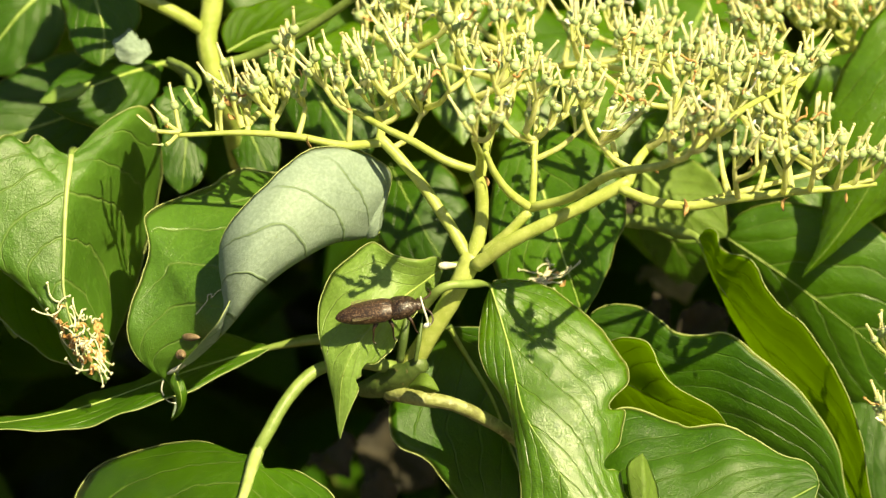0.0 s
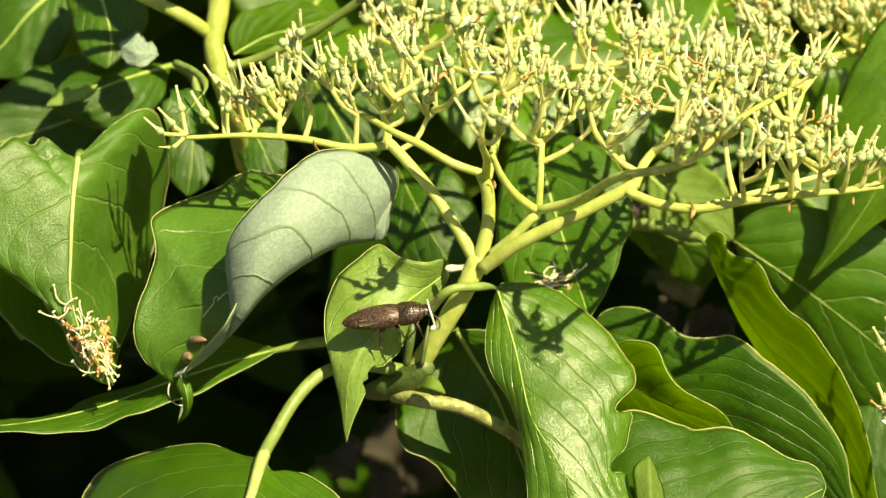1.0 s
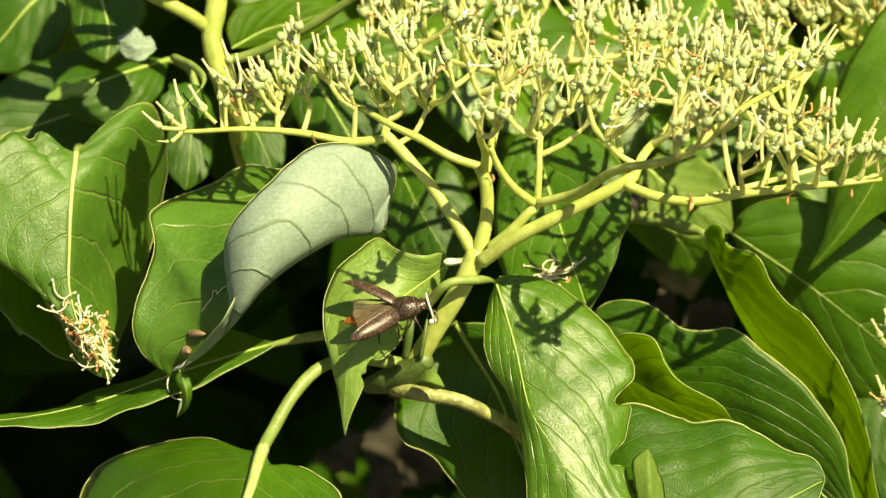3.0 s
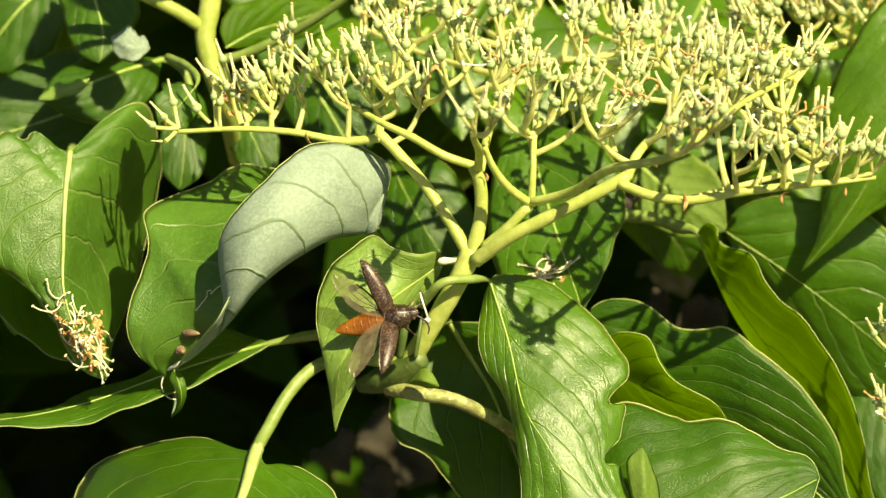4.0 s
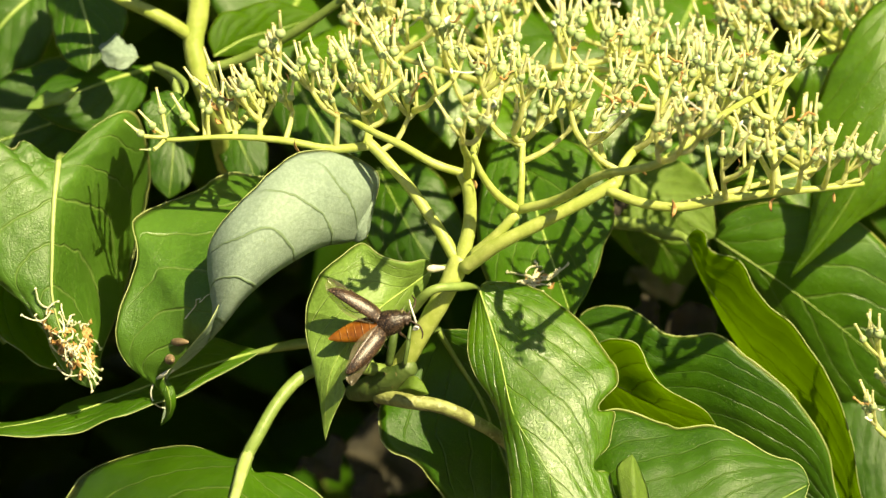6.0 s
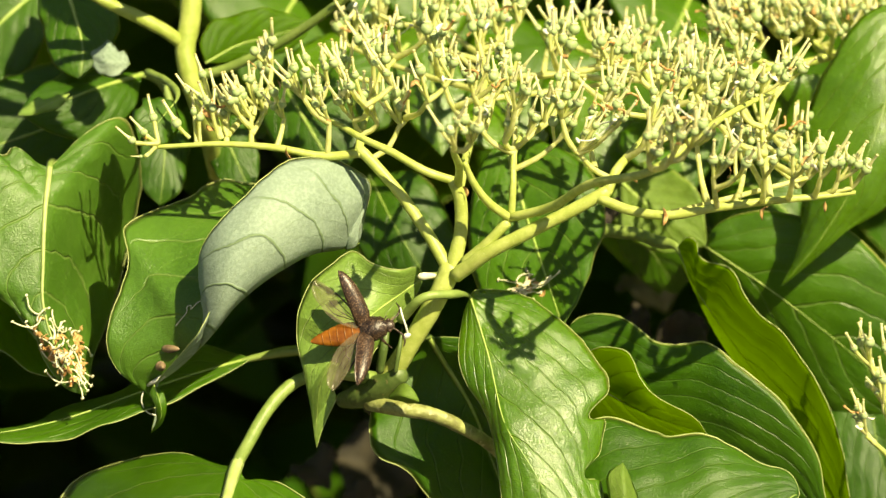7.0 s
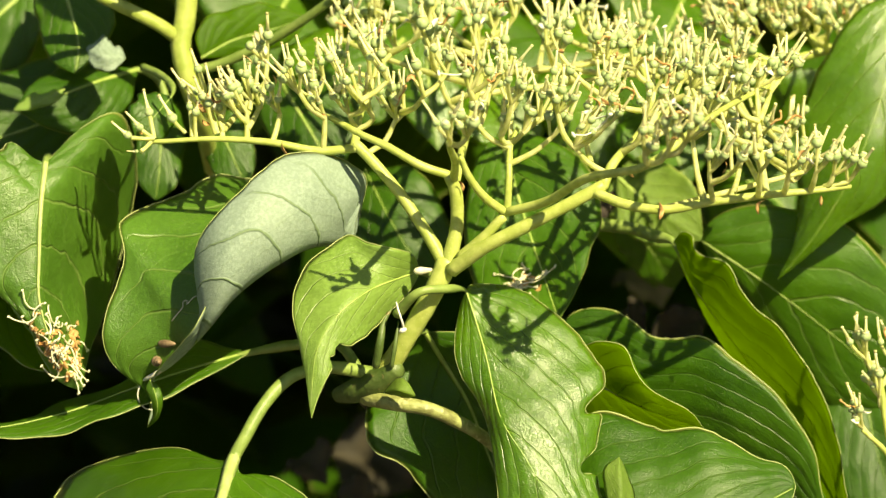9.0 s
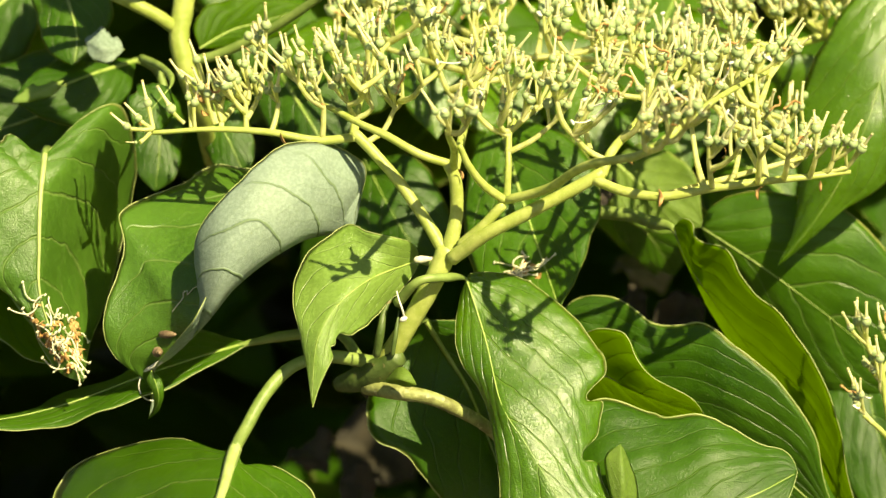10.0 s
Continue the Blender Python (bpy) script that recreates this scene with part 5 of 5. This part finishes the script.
def build_side_cluster():
    b = [("peduncle", [(91.8, 5.9, -59.8), (87.9, 4.7, -45.6), (85.5, 5.7, -37.0), (84.5, 7.8, -31.2)], [1.0, 0.9, 0.8, 0.6]),
         ("branch", [(87.4, 5.4, -43.7), (83.9, 3.9, -39.1), (80.5, 3.0, -35.7)], [0.6, 0.5, 0.4]),
         ("branch", [(85, 7.1, -33.2), (83.3, 8.6, -26.0), (81.2, 8.3, -23.9)], [0.6, 0.5, 0.4])]
    build_cluster(side_cluster, b, [(80.5, 3.2, -35.1), (81.4, 8.3, -23.9), (84, 7.8, -31.2), (86.8, 11.8, -26.2), (88.2, 9.4, -38.6)], 8, 40)


build_side_cluster()

# ---------------------------------------------------------------- fallen bits on the leaves


def fallen(name, label, host, seed, scraps, strands, at_u, at_v, group=""):
    """A tangle of withered stamens and petal scraps lying on a leaf's upper skin."""
    rnd = random.Random(seed)
    g, nrm = GRID[host]
    n, m = g.shape[0] - 1, g.shape[1] - 1
    def on(u, v, lift):
        i, j = min(n, max(0, int(u * n))), min(m, max(0, int((v + 1) / 2 * m)))
        return Vector(g[i, j] + nrm[i, j] * lift)
    root = on(sum(at_u) / 2, sum(at_v) / 2, 0.3)
    ob = thing(name, root, label, "plant litter", group)
    for k in range(strands):
        u, v = rnd.uniform(*at_u), rnd.uniform(*at_v)
        p = on(u, v, 0.5)
        turn, pts = rnd.uniform(0, 6.28), []
        long = rnd.uniform(2.5, 6.0)
        curl = rnd.uniform(-2.6, 2.6)
        i, j = int(u * n), int((v + 1) / 2 * m)
        nv = Vector(nrm[i, j])
        e1 = nv.orthogonal().normalized()
        e2 = nv.cross(e1)
        q = p.copy()
        for c in range(6):
            pts.append(q.copy())
            turn += curl / 5 + rnd.uniform(-0.35, 0.35)
            q = q + (e1 * math.cos(turn) + e2 * math.sin(turn)) * (long / 5) + nv * rnd.uniform(-0.1, 0.3)
        s = Soup()
        s.tube(pts, [0.16, 0.14, 0.12], 6, 14)
        s.ball(pts[-1], nv + e1 * 0.5, [(-0.35, 0.1), (-0.1, 0.22), (0.2, 0.2), (0.4, 0.08)], 6)
        s.make("stamen", [FILAMENT], ob, root)
    for k in range(scraps):
        u, v = rnd.uniform(*at_u), rnd.uniform(*at_v)
        p = on(u, v, 0.45)
        i, j = int(u * n), int((v + 1) / 2 * m)
        nv = Vector(nrm[i, j])
        e1 = (nv.orthogonal() + Vector((rnd.uniform(-1, 1), rnd.uniform(-1, 1), rnd.uniform(-1, 1)))).normalized()
        s = Soup()
        s.ball(p, e1, [(-1.1, 0.1), (-0.6, 0.45), (0.1, 0.6), (0.7, 0.4), (1.1, 0.12)], 6)
        s.verts = petal_bend(s.verts, p, e1, rnd)
        s.make("petal", [WITHERED], ob, root)
    return ob


fallen("withered_stamens", "curled cream stamens and rust-brown petals on a leaf", LEFT_LEAF, 3, 70, 34, (0.72, 0.93), (-0.45, 0.5))
fallen("withered_stamens", "few curled cream stamens lying on a dark leaf", LEFT_LEAF, 6, 1, 7, (0.60, 0.74), (-0.25, 0.3))
fallen("withered_stamens", "tangle of cream stamens on the shaded leaf", FORK_LEAF, 5, 12, 16, (0.68, 0.80), (-0.72, -0.10))


def build_small_finds():
    snail = thing("snail", (-46.9, -0.1, -20.1), "tiny brown snail shell on the folded leaf", "snail")
    s = Soup()
    for k in range(3):
        s.ball(Vector((-46.9, -0.1, -20.1)) + Vector((0.2 * k, -0.5 * k, 0.15 * k)), (0.2, -1, 0.2), [(-0.5, 0.5), (-0.2, 1.0 - 0.28 * k), (0.2, 0.9 - 0.28 * k), (0.5, 0.3)], 10)
    s.make("shell", [HUSK], snail, (-46.9, -0.1, -20.1))
    husk = thing("insect_husk", (-45, -0.6, -16.5), "empty tan insect case on the folded leaf", "husk")
    s = Soup()
    s.ball((-45, -0.7, -16.5), (1, -0.85, 0.3), [(-2.1, 0.2), (-1.6, 0.6), (-0.5, 0.75), (0.8, 0.65), (1.8, 0.4), (2.3, 0.1)], 8)
    s.make("case", [HUSK], husk, (-45, -0.6, -16.5))
    hair = thing("curled_filament", (-43, -0.4, -11), "thin curled pale filament on the folded leaf", "plant litter")
    s = Soup()
    s.tube([(-44, -0, -12.4), (-43, -0.4, -11), (-41.9, -0.4, -9.5), (-41.9, 0, -8.8), (-41.1, -0.4, -8.4), (-41.2, -0.7, -9), (-40.1, -0.8, -7.8), (-39.4, -1, -7.3)], [0.12, 0.11, 0.09], 5, 24)
    s.make("strand", [FILAMENT], hair, (-43, -0.4, -11))
    web = thing("silk_thread", (-49.5, 4.1, -26.6), "white spun silk at the folded leaf tip", "silk")
    s = Soup()
    s.tube([(-45.0, 0.9, -20.9), (-46.5, 0.4, -22.2), (-48.3, 1.0, -23.5), (-50.2, 3.5, -25.5)], [0.15, 0.42, 0.36, 0.12], 6, 12)
    s.tube([(-50.2, 3.5, -25.5), (-50.8, 2.6, -28.0), (-49.7, 2.8, -30.3), (-48.2, 2.7, -30.7)], [0.16, 0.12, 0.12], 5, 12)
    s.make("strand", [SILK], web, (-49.5, 4.1, -26.6))
    fall = thing("fallen_stamen", (-3.6, -6.7, -9.6), "single white stamen caught at the leaf edge", "plant litter")
    s = Soup()
    s.tube([(-3.9, -11.3, -4.8), (-3.5, -12.8, -5.9), (-2.9, -13.4, -7.6), (-2.6, -12.9, -9.2)], [0.15, 0.18, 0.2], 6, 10)
    s.ball((-2.6, -13.0, -9.3), (-1, -0.3, -0.3), [(-0.5, 0.2), (-0.1, 0.5), (0.5, 0.45), (0.9, 0.15)], 7)
    s.make("strand", [SILK], fall, (-3.6, -6.7, -9.6))
    scale = thing("bud_scale", (1.1, -1.9, -2.4), "small cream bud scale beside the stalk", "plant litter")
    s = Soup()
    s.ball((0.1, -1.0, -2.8), (1, 0, 0.05), [(-1.0, 0.1), (-0.6, 0.6), (0.3, 0.75), (1.6, 0.5), (3.4, 0.08)], 8)
    s.make("scale", [FILAMENT], scale, (1.1, -1.9, -2.4))
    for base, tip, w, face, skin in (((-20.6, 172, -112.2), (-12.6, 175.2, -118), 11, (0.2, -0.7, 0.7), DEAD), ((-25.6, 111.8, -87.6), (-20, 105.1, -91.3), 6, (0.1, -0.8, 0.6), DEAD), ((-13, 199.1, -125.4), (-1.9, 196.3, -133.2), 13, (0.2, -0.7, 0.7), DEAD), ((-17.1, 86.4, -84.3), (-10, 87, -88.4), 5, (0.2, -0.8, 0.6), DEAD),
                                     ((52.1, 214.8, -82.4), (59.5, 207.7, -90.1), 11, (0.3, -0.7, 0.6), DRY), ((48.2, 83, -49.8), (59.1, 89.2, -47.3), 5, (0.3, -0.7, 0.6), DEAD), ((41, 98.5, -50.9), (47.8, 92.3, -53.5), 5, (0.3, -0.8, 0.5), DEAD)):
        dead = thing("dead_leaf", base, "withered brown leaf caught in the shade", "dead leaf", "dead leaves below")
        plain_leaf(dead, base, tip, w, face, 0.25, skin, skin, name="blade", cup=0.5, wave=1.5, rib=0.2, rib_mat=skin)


build_small_finds()

# ---------------------------------------------------------------- the beetle
SHELL = soft_material("beetle_shell", (0.008, 0.004, 0.003), (0.034, 0.016, 0.008), 0.33, 1200, 0.5, 0.0001, specks=(0.20, 0.13, 0.085), speck_scale=3600, speck_at=(0.49, 0.69))
SHELL_DARK = soft_material("beetle_thorax", (0.010, 0.006, 0.004), (0.034, 0.020, 0.012), 0.24, 1600, 0.6, 0.00012, specks=(0.14, 0.095, 0.065), speck_scale=4200, speck_at=(0.54, 0.72))
BELLY = soft_material("beetle_abdomen", (0.14, 0.042, 0.006), (0.24, 0.085, 0.010), 0.22, 500, 0.2, 0.0001, 0.12)
BAND = soft_material("beetle_band", (0.21, 0.080, 0.012), (0.28, 0.11, 0.018), 0.3, 900, 0.2, 0.0001, 0.1)
LEG = soft_material("beetle_leg", (0.018, 0.010, 0.006), (0.05, 0.025, 0.014), 0.45, 1500, 0.3, 0.0001)


def wing_material():
    n = Nodes("hind_wing_membrane")
    n.link(n.mix(n.ramp(n.noise(500, 3), 0.3, 0.7), (0.13, 0.11, 0.065), (0.22, 0.19, 0.12)), n.bsdf.inputs["Base Color"])
    n.bsdf.inputs["Roughness"].default_value = 0.25
    n.bump(n.noise(900, 3), 0.5, 0.0002)
    clear = n.add("ShaderNodeBsdfTransparent", Color=(0.80, 0.78, 0.66, 1))
    both = n.add("ShaderNodeMixShader", Fac=0.34)
    n.link(clear.outputs[0], both.inputs[1])
    n.link(n.bsdf.outputs[0], both.inputs[2])
    n.link(both.outputs[0], n.out.inputs[0])
    return n.mat


WING = wing_material()


def hull(sections, segs=20, ridges=0):
    """A body lofted along x from (x, half width, height above, depth below)."""
    verts, faces = [], []
    for i, (x, w, up, down) in enumerate(sections):
        for k in range(segs):
            a = 2 * math.pi * k / segs
            z = math.sin(a)
            verts.append((x, w * math.cos(a), up * z if z > 0 else down * z))
    for i in range(len(sections) - 1):
        for k in range(segs):
            a, b = i * segs + k, i * segs + (k + 1) % segs
            faces.append((a, b, b + segs, a + segs))
    faces.append(tuple(range(segs)))
    faces.append(tuple(reversed(range((len(sections) - 1) * segs, len(sections) * segs))))
    return verts, faces


beetle = thing("click_beetle", (0, 0, 0), "brown speckled click beetle on a leaf, opening its wing cases", "beetle")
beetle.location = (0, 0, 0)
HINGE = {1: Vector((2.0, 0.7, 1.45)), -1: Vector((2.0, -0.7, 1.45))}


def build_beetle():
    """In its own space the beetle looks along +x and stands on z = -1.5."""
    sec = []
    for q in np.linspace(0, 1, 43):
        fill = (min(1.0, (q + 0.005) / 0.55) ** 0.62) * (1.0 if q < 0.8 else 1 - 0.25 * (q - 0.8) / 0.2)
        ring = 1 - 0.05 * math.exp(-(((q * 7) % 1 - 0.5) / 0.10) ** 2)
        sec.append((-7.5 + 9.6 * q, 2.05 * fill * ring, 1.0 * fill * ring, 1.3 * fill))
    v, f = hull(sec)
    put("abdomen", v, f, [BELLY], beetle, (0, 0, 0), label="glossy orange-brown abdomen with ringed segments")
    for k in range(5):
        s = Soup()
        x, w = -5.2 + 1.37 * k, (1.25, 1.62, 1.88, 2.02, 2.05)[k]
        s.tube([(x, w * math.sin(a), 0.53 * w * math.cos(a) - 0.03) for a in np.linspace(-1.15, 1.15, 7)], [0.03, 0.07, 0.09, 0.07, 0.03], 5, 14)
        s.make("segment_band", [BAND], bpy.data.objects["abdomen"], (0, 0, 0))
    v, f = hull([(1.6, 1.5, 1.0, 1.3), (1.9, 2.25, 1.35, 1.5), (2.4, 2.35, 1.6, 1.6), (3.2, 2.32, 1.8, 1.7), (4.2, 2.2, 1.8, 1.6), (5.2, 1.9, 1.55, 1.4), (5.9, 1.5, 1.2, 1.1), (6.2, 1.0, 0.8, 0.8)], 24)
    put("pronotum", v, f, [SHELL_DARK], beetle, (0, 0, 0), label="domed dark speckled pronotum")
    v, f = hull([(5.8, 1.0, 0.75, 0.8), (6.3, 1.12, 0.85, 0.8), (6.9, 1.05, 0.75, 0.75), (7.4, 0.75, 0.45, 0.55), (7.6, 0.3, 0.2, 0.3)], 16)
    head = put("head", v, f, [SHELL_DARK], beetle, (0, 0, 0))
    for side in (1, -1):
        s = Soup()
        s.ball((6.6, 0.95 * side, 0.2), (0, side, 0.2), [(-0.2, 0.30), (0.05, 0.36), (0.25, 0.26), (0.34, 0.08)], 8)
        s.make("eye", [LEG], head, (0, 0, 0))
        s = Soup()
        pts = [(7.1, 0.6 * side, 0.2), (7.9, 1.2 * side, 0.0), (8.6, 2.0 * side, -0.4), (8.8, 3.0 * side, -0.8), (8.4, 4.0 * side, -1.0)]
        s.tube(pts, [0.17, 0.17, 0.18, 0.16, 0.10], 6, 22, rough=0.5)
        s.make("antenna", [LEG], head, (0, 0, 0))
        for hip, knee, foot in (((4.4, 1.2, -1.2), (5.0, 2.2, -1.5), (5.4, 2.5, -4.2)), ((1.2, 1.4, -1.2), (1.6, 2.4, -1.6), (1.3, 2.8, -4.6)), ((-1.0, 1.4, -1.2), (-1.8, 2.4, -1.6), (-2.4, 2.8, -4.6))):
            s = Soup()
            h, k, t = (Vector((p[0], p[1] * side, p[2])) for p in (hip, knee, foot))
            s.tube([h, (h + k) / 2 + Vector((0, 0, 0.1)), k], [0.38, 0.42, 0.25], 6, 6)
            s.tube([k, (k + t) / 2, t, t + Vector((0.5, 0.5 * side, -0.1))], [0.24, 0.2, 0.14, 0.08], 6, 8)
            s.make("leg", [LEG], beetle, (0, 0, 0))
        # wing case: half a boat-shaped shell, hinged at its shoulder
        verts, faces = [], []
        n, m = 26, 9
        for skin in (1.0, 0.93):
            for i in range(n + 1):
                s0 = i / n
                x = 2.1 - 10.3 * s0
                w = 2.42 * max(0.0, 1 - max(0.0, (s0 - 0.18) / 0.82) ** 2.5) ** 0.62 * min(1, 0.80 + 1.2 * s0)
                hgt = 1.8 * max(0.0, 1 - max(0.0, (s0 - 0.20) / 0.80) ** 2.8) ** 0.62 * min(1, 0.82 + s0)
                for j in range(m + 1):
                    a = math.pi * 0.5 * j / m * 1.12
                    groove = 1 - 0.018 * (j % 2)
                    verts.append((x, side * (0.02 + w * math.sin(a) * skin * groove), max(hgt, 0.05) * math.cos(a) * skin * groove + 0.02))
        size = (n + 1) * (m + 1)
        quad = lambda a, b, c, d: (a, b, c, d) if side > 0 else (d, c, b, a)
        for i in range(n):
            for j in range(m):
                a = i * (m + 1) + j
                faces.append(quad(a, a + 1, a + m + 2, a + m + 1))
                faces.append(quad(size + a + m + 1, size + a + m + 2, size + a + 1, size + a))
            for j in (0, m):
                a = i * (m + 1) + j
                faces.append((a, a + m + 1, size + a + m + 1, size + a))
        for i in (0, n):
            for j in range(m):
                a = i * (m + 1) + j
                faces.append((a, a + 1, size + a + 1, size + a))
        elytra[side] = put("elytron", verts, faces, [SHELL], beetle, HINGE[side], label="brown wing case with pale speckles and fine grooves")
        # hind wing: a thin pleated membrane with its veins, its outer third hinged so that it folds away
        def sheet(x0, x1, n, m, lead, deep, droop):
            verts, faces = [], []
            for i in range(n + 1):
                q = i / n
                for j in range(m + 1):
                    p = j / m
                    verts.append((x0 + (x1 - x0) * q, side * (lead(q) - deep(q) * p), 1.12 + 0.10 * math.sin(p * 15) * min(1, 3 * q) + droop * q))
            for i in range(n):
                for j in range(m):
                    c = i * (m + 1) + j
                    faces.append((c, c + 1, c + m + 2, c + m + 1))
            return verts, faces, lambda i, j: verts[i * (m + 1) + j]
        v, f, grid = sheet(1.8, -5.2, 12, 8, lambda q: 1.0 + 0.75 * math.sin(math.pi * q * 0.6), lambda q: 0.5 + 3.3 * math.sin(math.pi * min(1, 0.08 + 0.55 * q)), -0.1)
        wings[side] = put("hind_wing", v, f, [WING], beetle, HINGE[side], label="translucent brown membranous hind wing")
        s = Soup()
        s.tube([grid(i, 0) for i in (0, 4, 8, 12)], [0.24, 0.20, 0.16, 0.13], 5, 10)
        for j in (2, 4, 6):
            s.tube([grid(0, 1), grid(4, j // 2 + 1), grid(8, j), grid(12, j)], [0.10, 0.08, 0.06, 0.04], 4, 10)
        s.make("wing_vein", [LEG], wings[side], HINGE[side])
        fold = Vector((-5.2, 1.0 * side, 1.02))
        v, f, grid = sheet(-5.2, -9.6, 8, 8, lambda q: 1.7 - 0.7 * q * q, lambda q: 3.3 * max(0.0, 1 - q ** 2.2) ** 0.6 + 0.1, -0.15)
        tips[side] = put("wing_tip", v, f, [WING], wings[side], fold)
        FOLD[side] = fold - HINGE[side]


tips, FOLD = {}, {}
elytra, wings = {}, {}
build_beetle()

# ---------------------------------------------------------------- what moves
TOWARD = (0.10, -0.80, 0.60)
REST = (0.05, -0.50, 0.86)


def stand(tail, head, dorsal=TOWARD):
    """The beetle's pose from the plan points of its tail end and its head, and the way its back looks."""
    a, b = Vector(tail), Vector(head)
    x = (b - a).normalized()
    z = Vector(dorsal)
    z = (z - x * z.dot(x)).normalized()
    y = z.cross(x)
    spot = a.lerp(b, 0.505)
    turn = Matrix((x, y, z)).transposed().to_4x4()
    return Matrix.Translation(mm(spot)) @ turn


def motions():
    rest = [(0.0, stand((-18.4, -11.6, -8.6), (-3.3, -11.7, -5.9), REST)), (1.0, stand((-18.3, -11.8, -9.0), (-3.3, -11.9, -6.4), REST)), (2.5, stand((-18.5, -11.9, -9.2), (-3.2, -11.8, -6.0), REST)),
            (2.8, stand((-18.7, -12.0, -9.5), (-3.1, -11.8, -6.0), REST))]
    open_rows = [(3.8, stand((-19.3, -12.7, -11.5), (-4.2, -13.5, -7.8))), (4.2, stand((-19.2, -12.7, -11.6), (-3.6, -13.3, -7.3))), (5.4, stand((-18.4, -12.8, -11.8), (-3.3, -13.3, -7.2))),
                 (5.7, stand((-18.2, -12.8, -11.7), (-3.1, -13.2, -7.1))), (6.8, stand((-20.2, -12.5, -11.0), (-4.4, -13.3, -7.3))), (7.5, stand((-20.5, -12.3, -10.4), (-4.3, -13.0, -6.5))),
                 (8.0, stand((-20.2, -12.5, -10.9), (-4.3, -12.9, -6.3))), (8.2, stand((-20.0, -13.5, -10.7), (-4.9, -14.0, -6.2)))]
    gone = [(8.3, stand((-17.3, -15.7, -14.0), (-2.3, -14.8, -11.5))), (8.4, stand((-12.0, -24.4, -20.2), (2.2, -21.2, -17.3))), (8.5, stand((-9.0, -32.8, -25.7), (4.6, -29.4, -22.3))),
            (8.6, stand((-7.6, -42.7, -35.5), (5.4, -38.8, -30.6))), (8.7, stand((-6.2, -53.4, -47.3), (6.1, -49.0, -41.1))), (8.9, stand((-8, -70, -170), (6, -72, -166))),
            (9.2, stand((-8, -120, -700), (6, -122, -697), (0, -0.3, 0.95))), (9.5, stand((-8, -140, GROUND + 2.4), (6, -142, GROUND + 2.4), (0, 0, 1))), (10.0, stand((-8, -140, GROUND + 2.4), (6, -142, GROUND + 2.4), (0, 0, 1)))]
    walk(beetle, rest + open_rows + gone)

    def swing(side, yaw, lift, roll=0.0):
        """A wing's or wing case's pose about its shoulder: yaw spreads it, lift raises its tip."""
        return Matrix.Translation(HINGE[side] * 0.001) @ Matrix.Rotation(radians(-side * yaw), 4, "Z") @ Matrix.Rotation(radians(lift), 4, "Y") @ Matrix.Rotation(radians(side * roll), 4, "X")

    spread = [(0.0, 0, 0), (2.5, 0, 0), (2.7, 4, 3), (3.0, 35, 16), (3.4, 66, 24), (3.8, 82, 24), (4.2, 72, 24), (4.6, 62, 22), (5.0, 48, 20), (5.4, 38, 18), (5.7, 36, 18),
              (6.2, 58, 22), (6.8, 78, 24), (7.5, 80, 24), (8.0, 80, 24), (8.2, 66, 26), (8.4, 62, 30), (10.0, 62, 30)]
    for side in (1, -1):
        walk(elytra[side], [(t, swing(side, yaw, lift, yaw * 0.25)) for t, yaw, lift in spread])
        folded = [(0.0, -3, 0), (2.7, -2, 0), (3.2, 24, 6), (3.8, 50, 8), (4.6, 48, 8), (5.4, 52, 10), (5.7, 52, 10), (6.8, 54, 8), (7.6, 54, 8), (8.1, 56, 8)]
        beat = [(8.1 + 0.0667 * k, 62, 34 if k % 2 else -26) for k in range(1, 13)]
        walk(tips[side], [(t, Matrix.Translation(FOLD[side] * 0.001) @ Matrix.Rotation(radians(a), 4, "Y")) for t, a in ((0.0, -174), (2.8, -174), (3.0, -110), (3.25, -50), (3.5, -8), (3.8, 0), (10.0, 0))])
        walk(wings[side], [(t, swing(side, yaw, lift)) for t, yaw, lift in folded + beat + [(10.0, 62, -20)]])

    # the leaf springs up when the beetle leaves it
    home = (ORIGIN[BEETLE_LEAF] - ORIGIN[shoot]) * 0.001
    rows = [(0.0, 0, 0), (2.7, 0, 0), (3.8, 0, 2), (8.0, 0, 1), (8.2, 0, -3), (8.3, -6, 2), (8.4, -13, 2), (8.5, -19, 2), (8.6, -17, 2), (8.8, -16, 2), (10.0, -16, 2)]
    walk(BEETLE_LEAF, [(t, Matrix.Translation(home) @ pose(0, 0, 0, lift, roll, 0)) for t, lift, roll in rows])


motions()
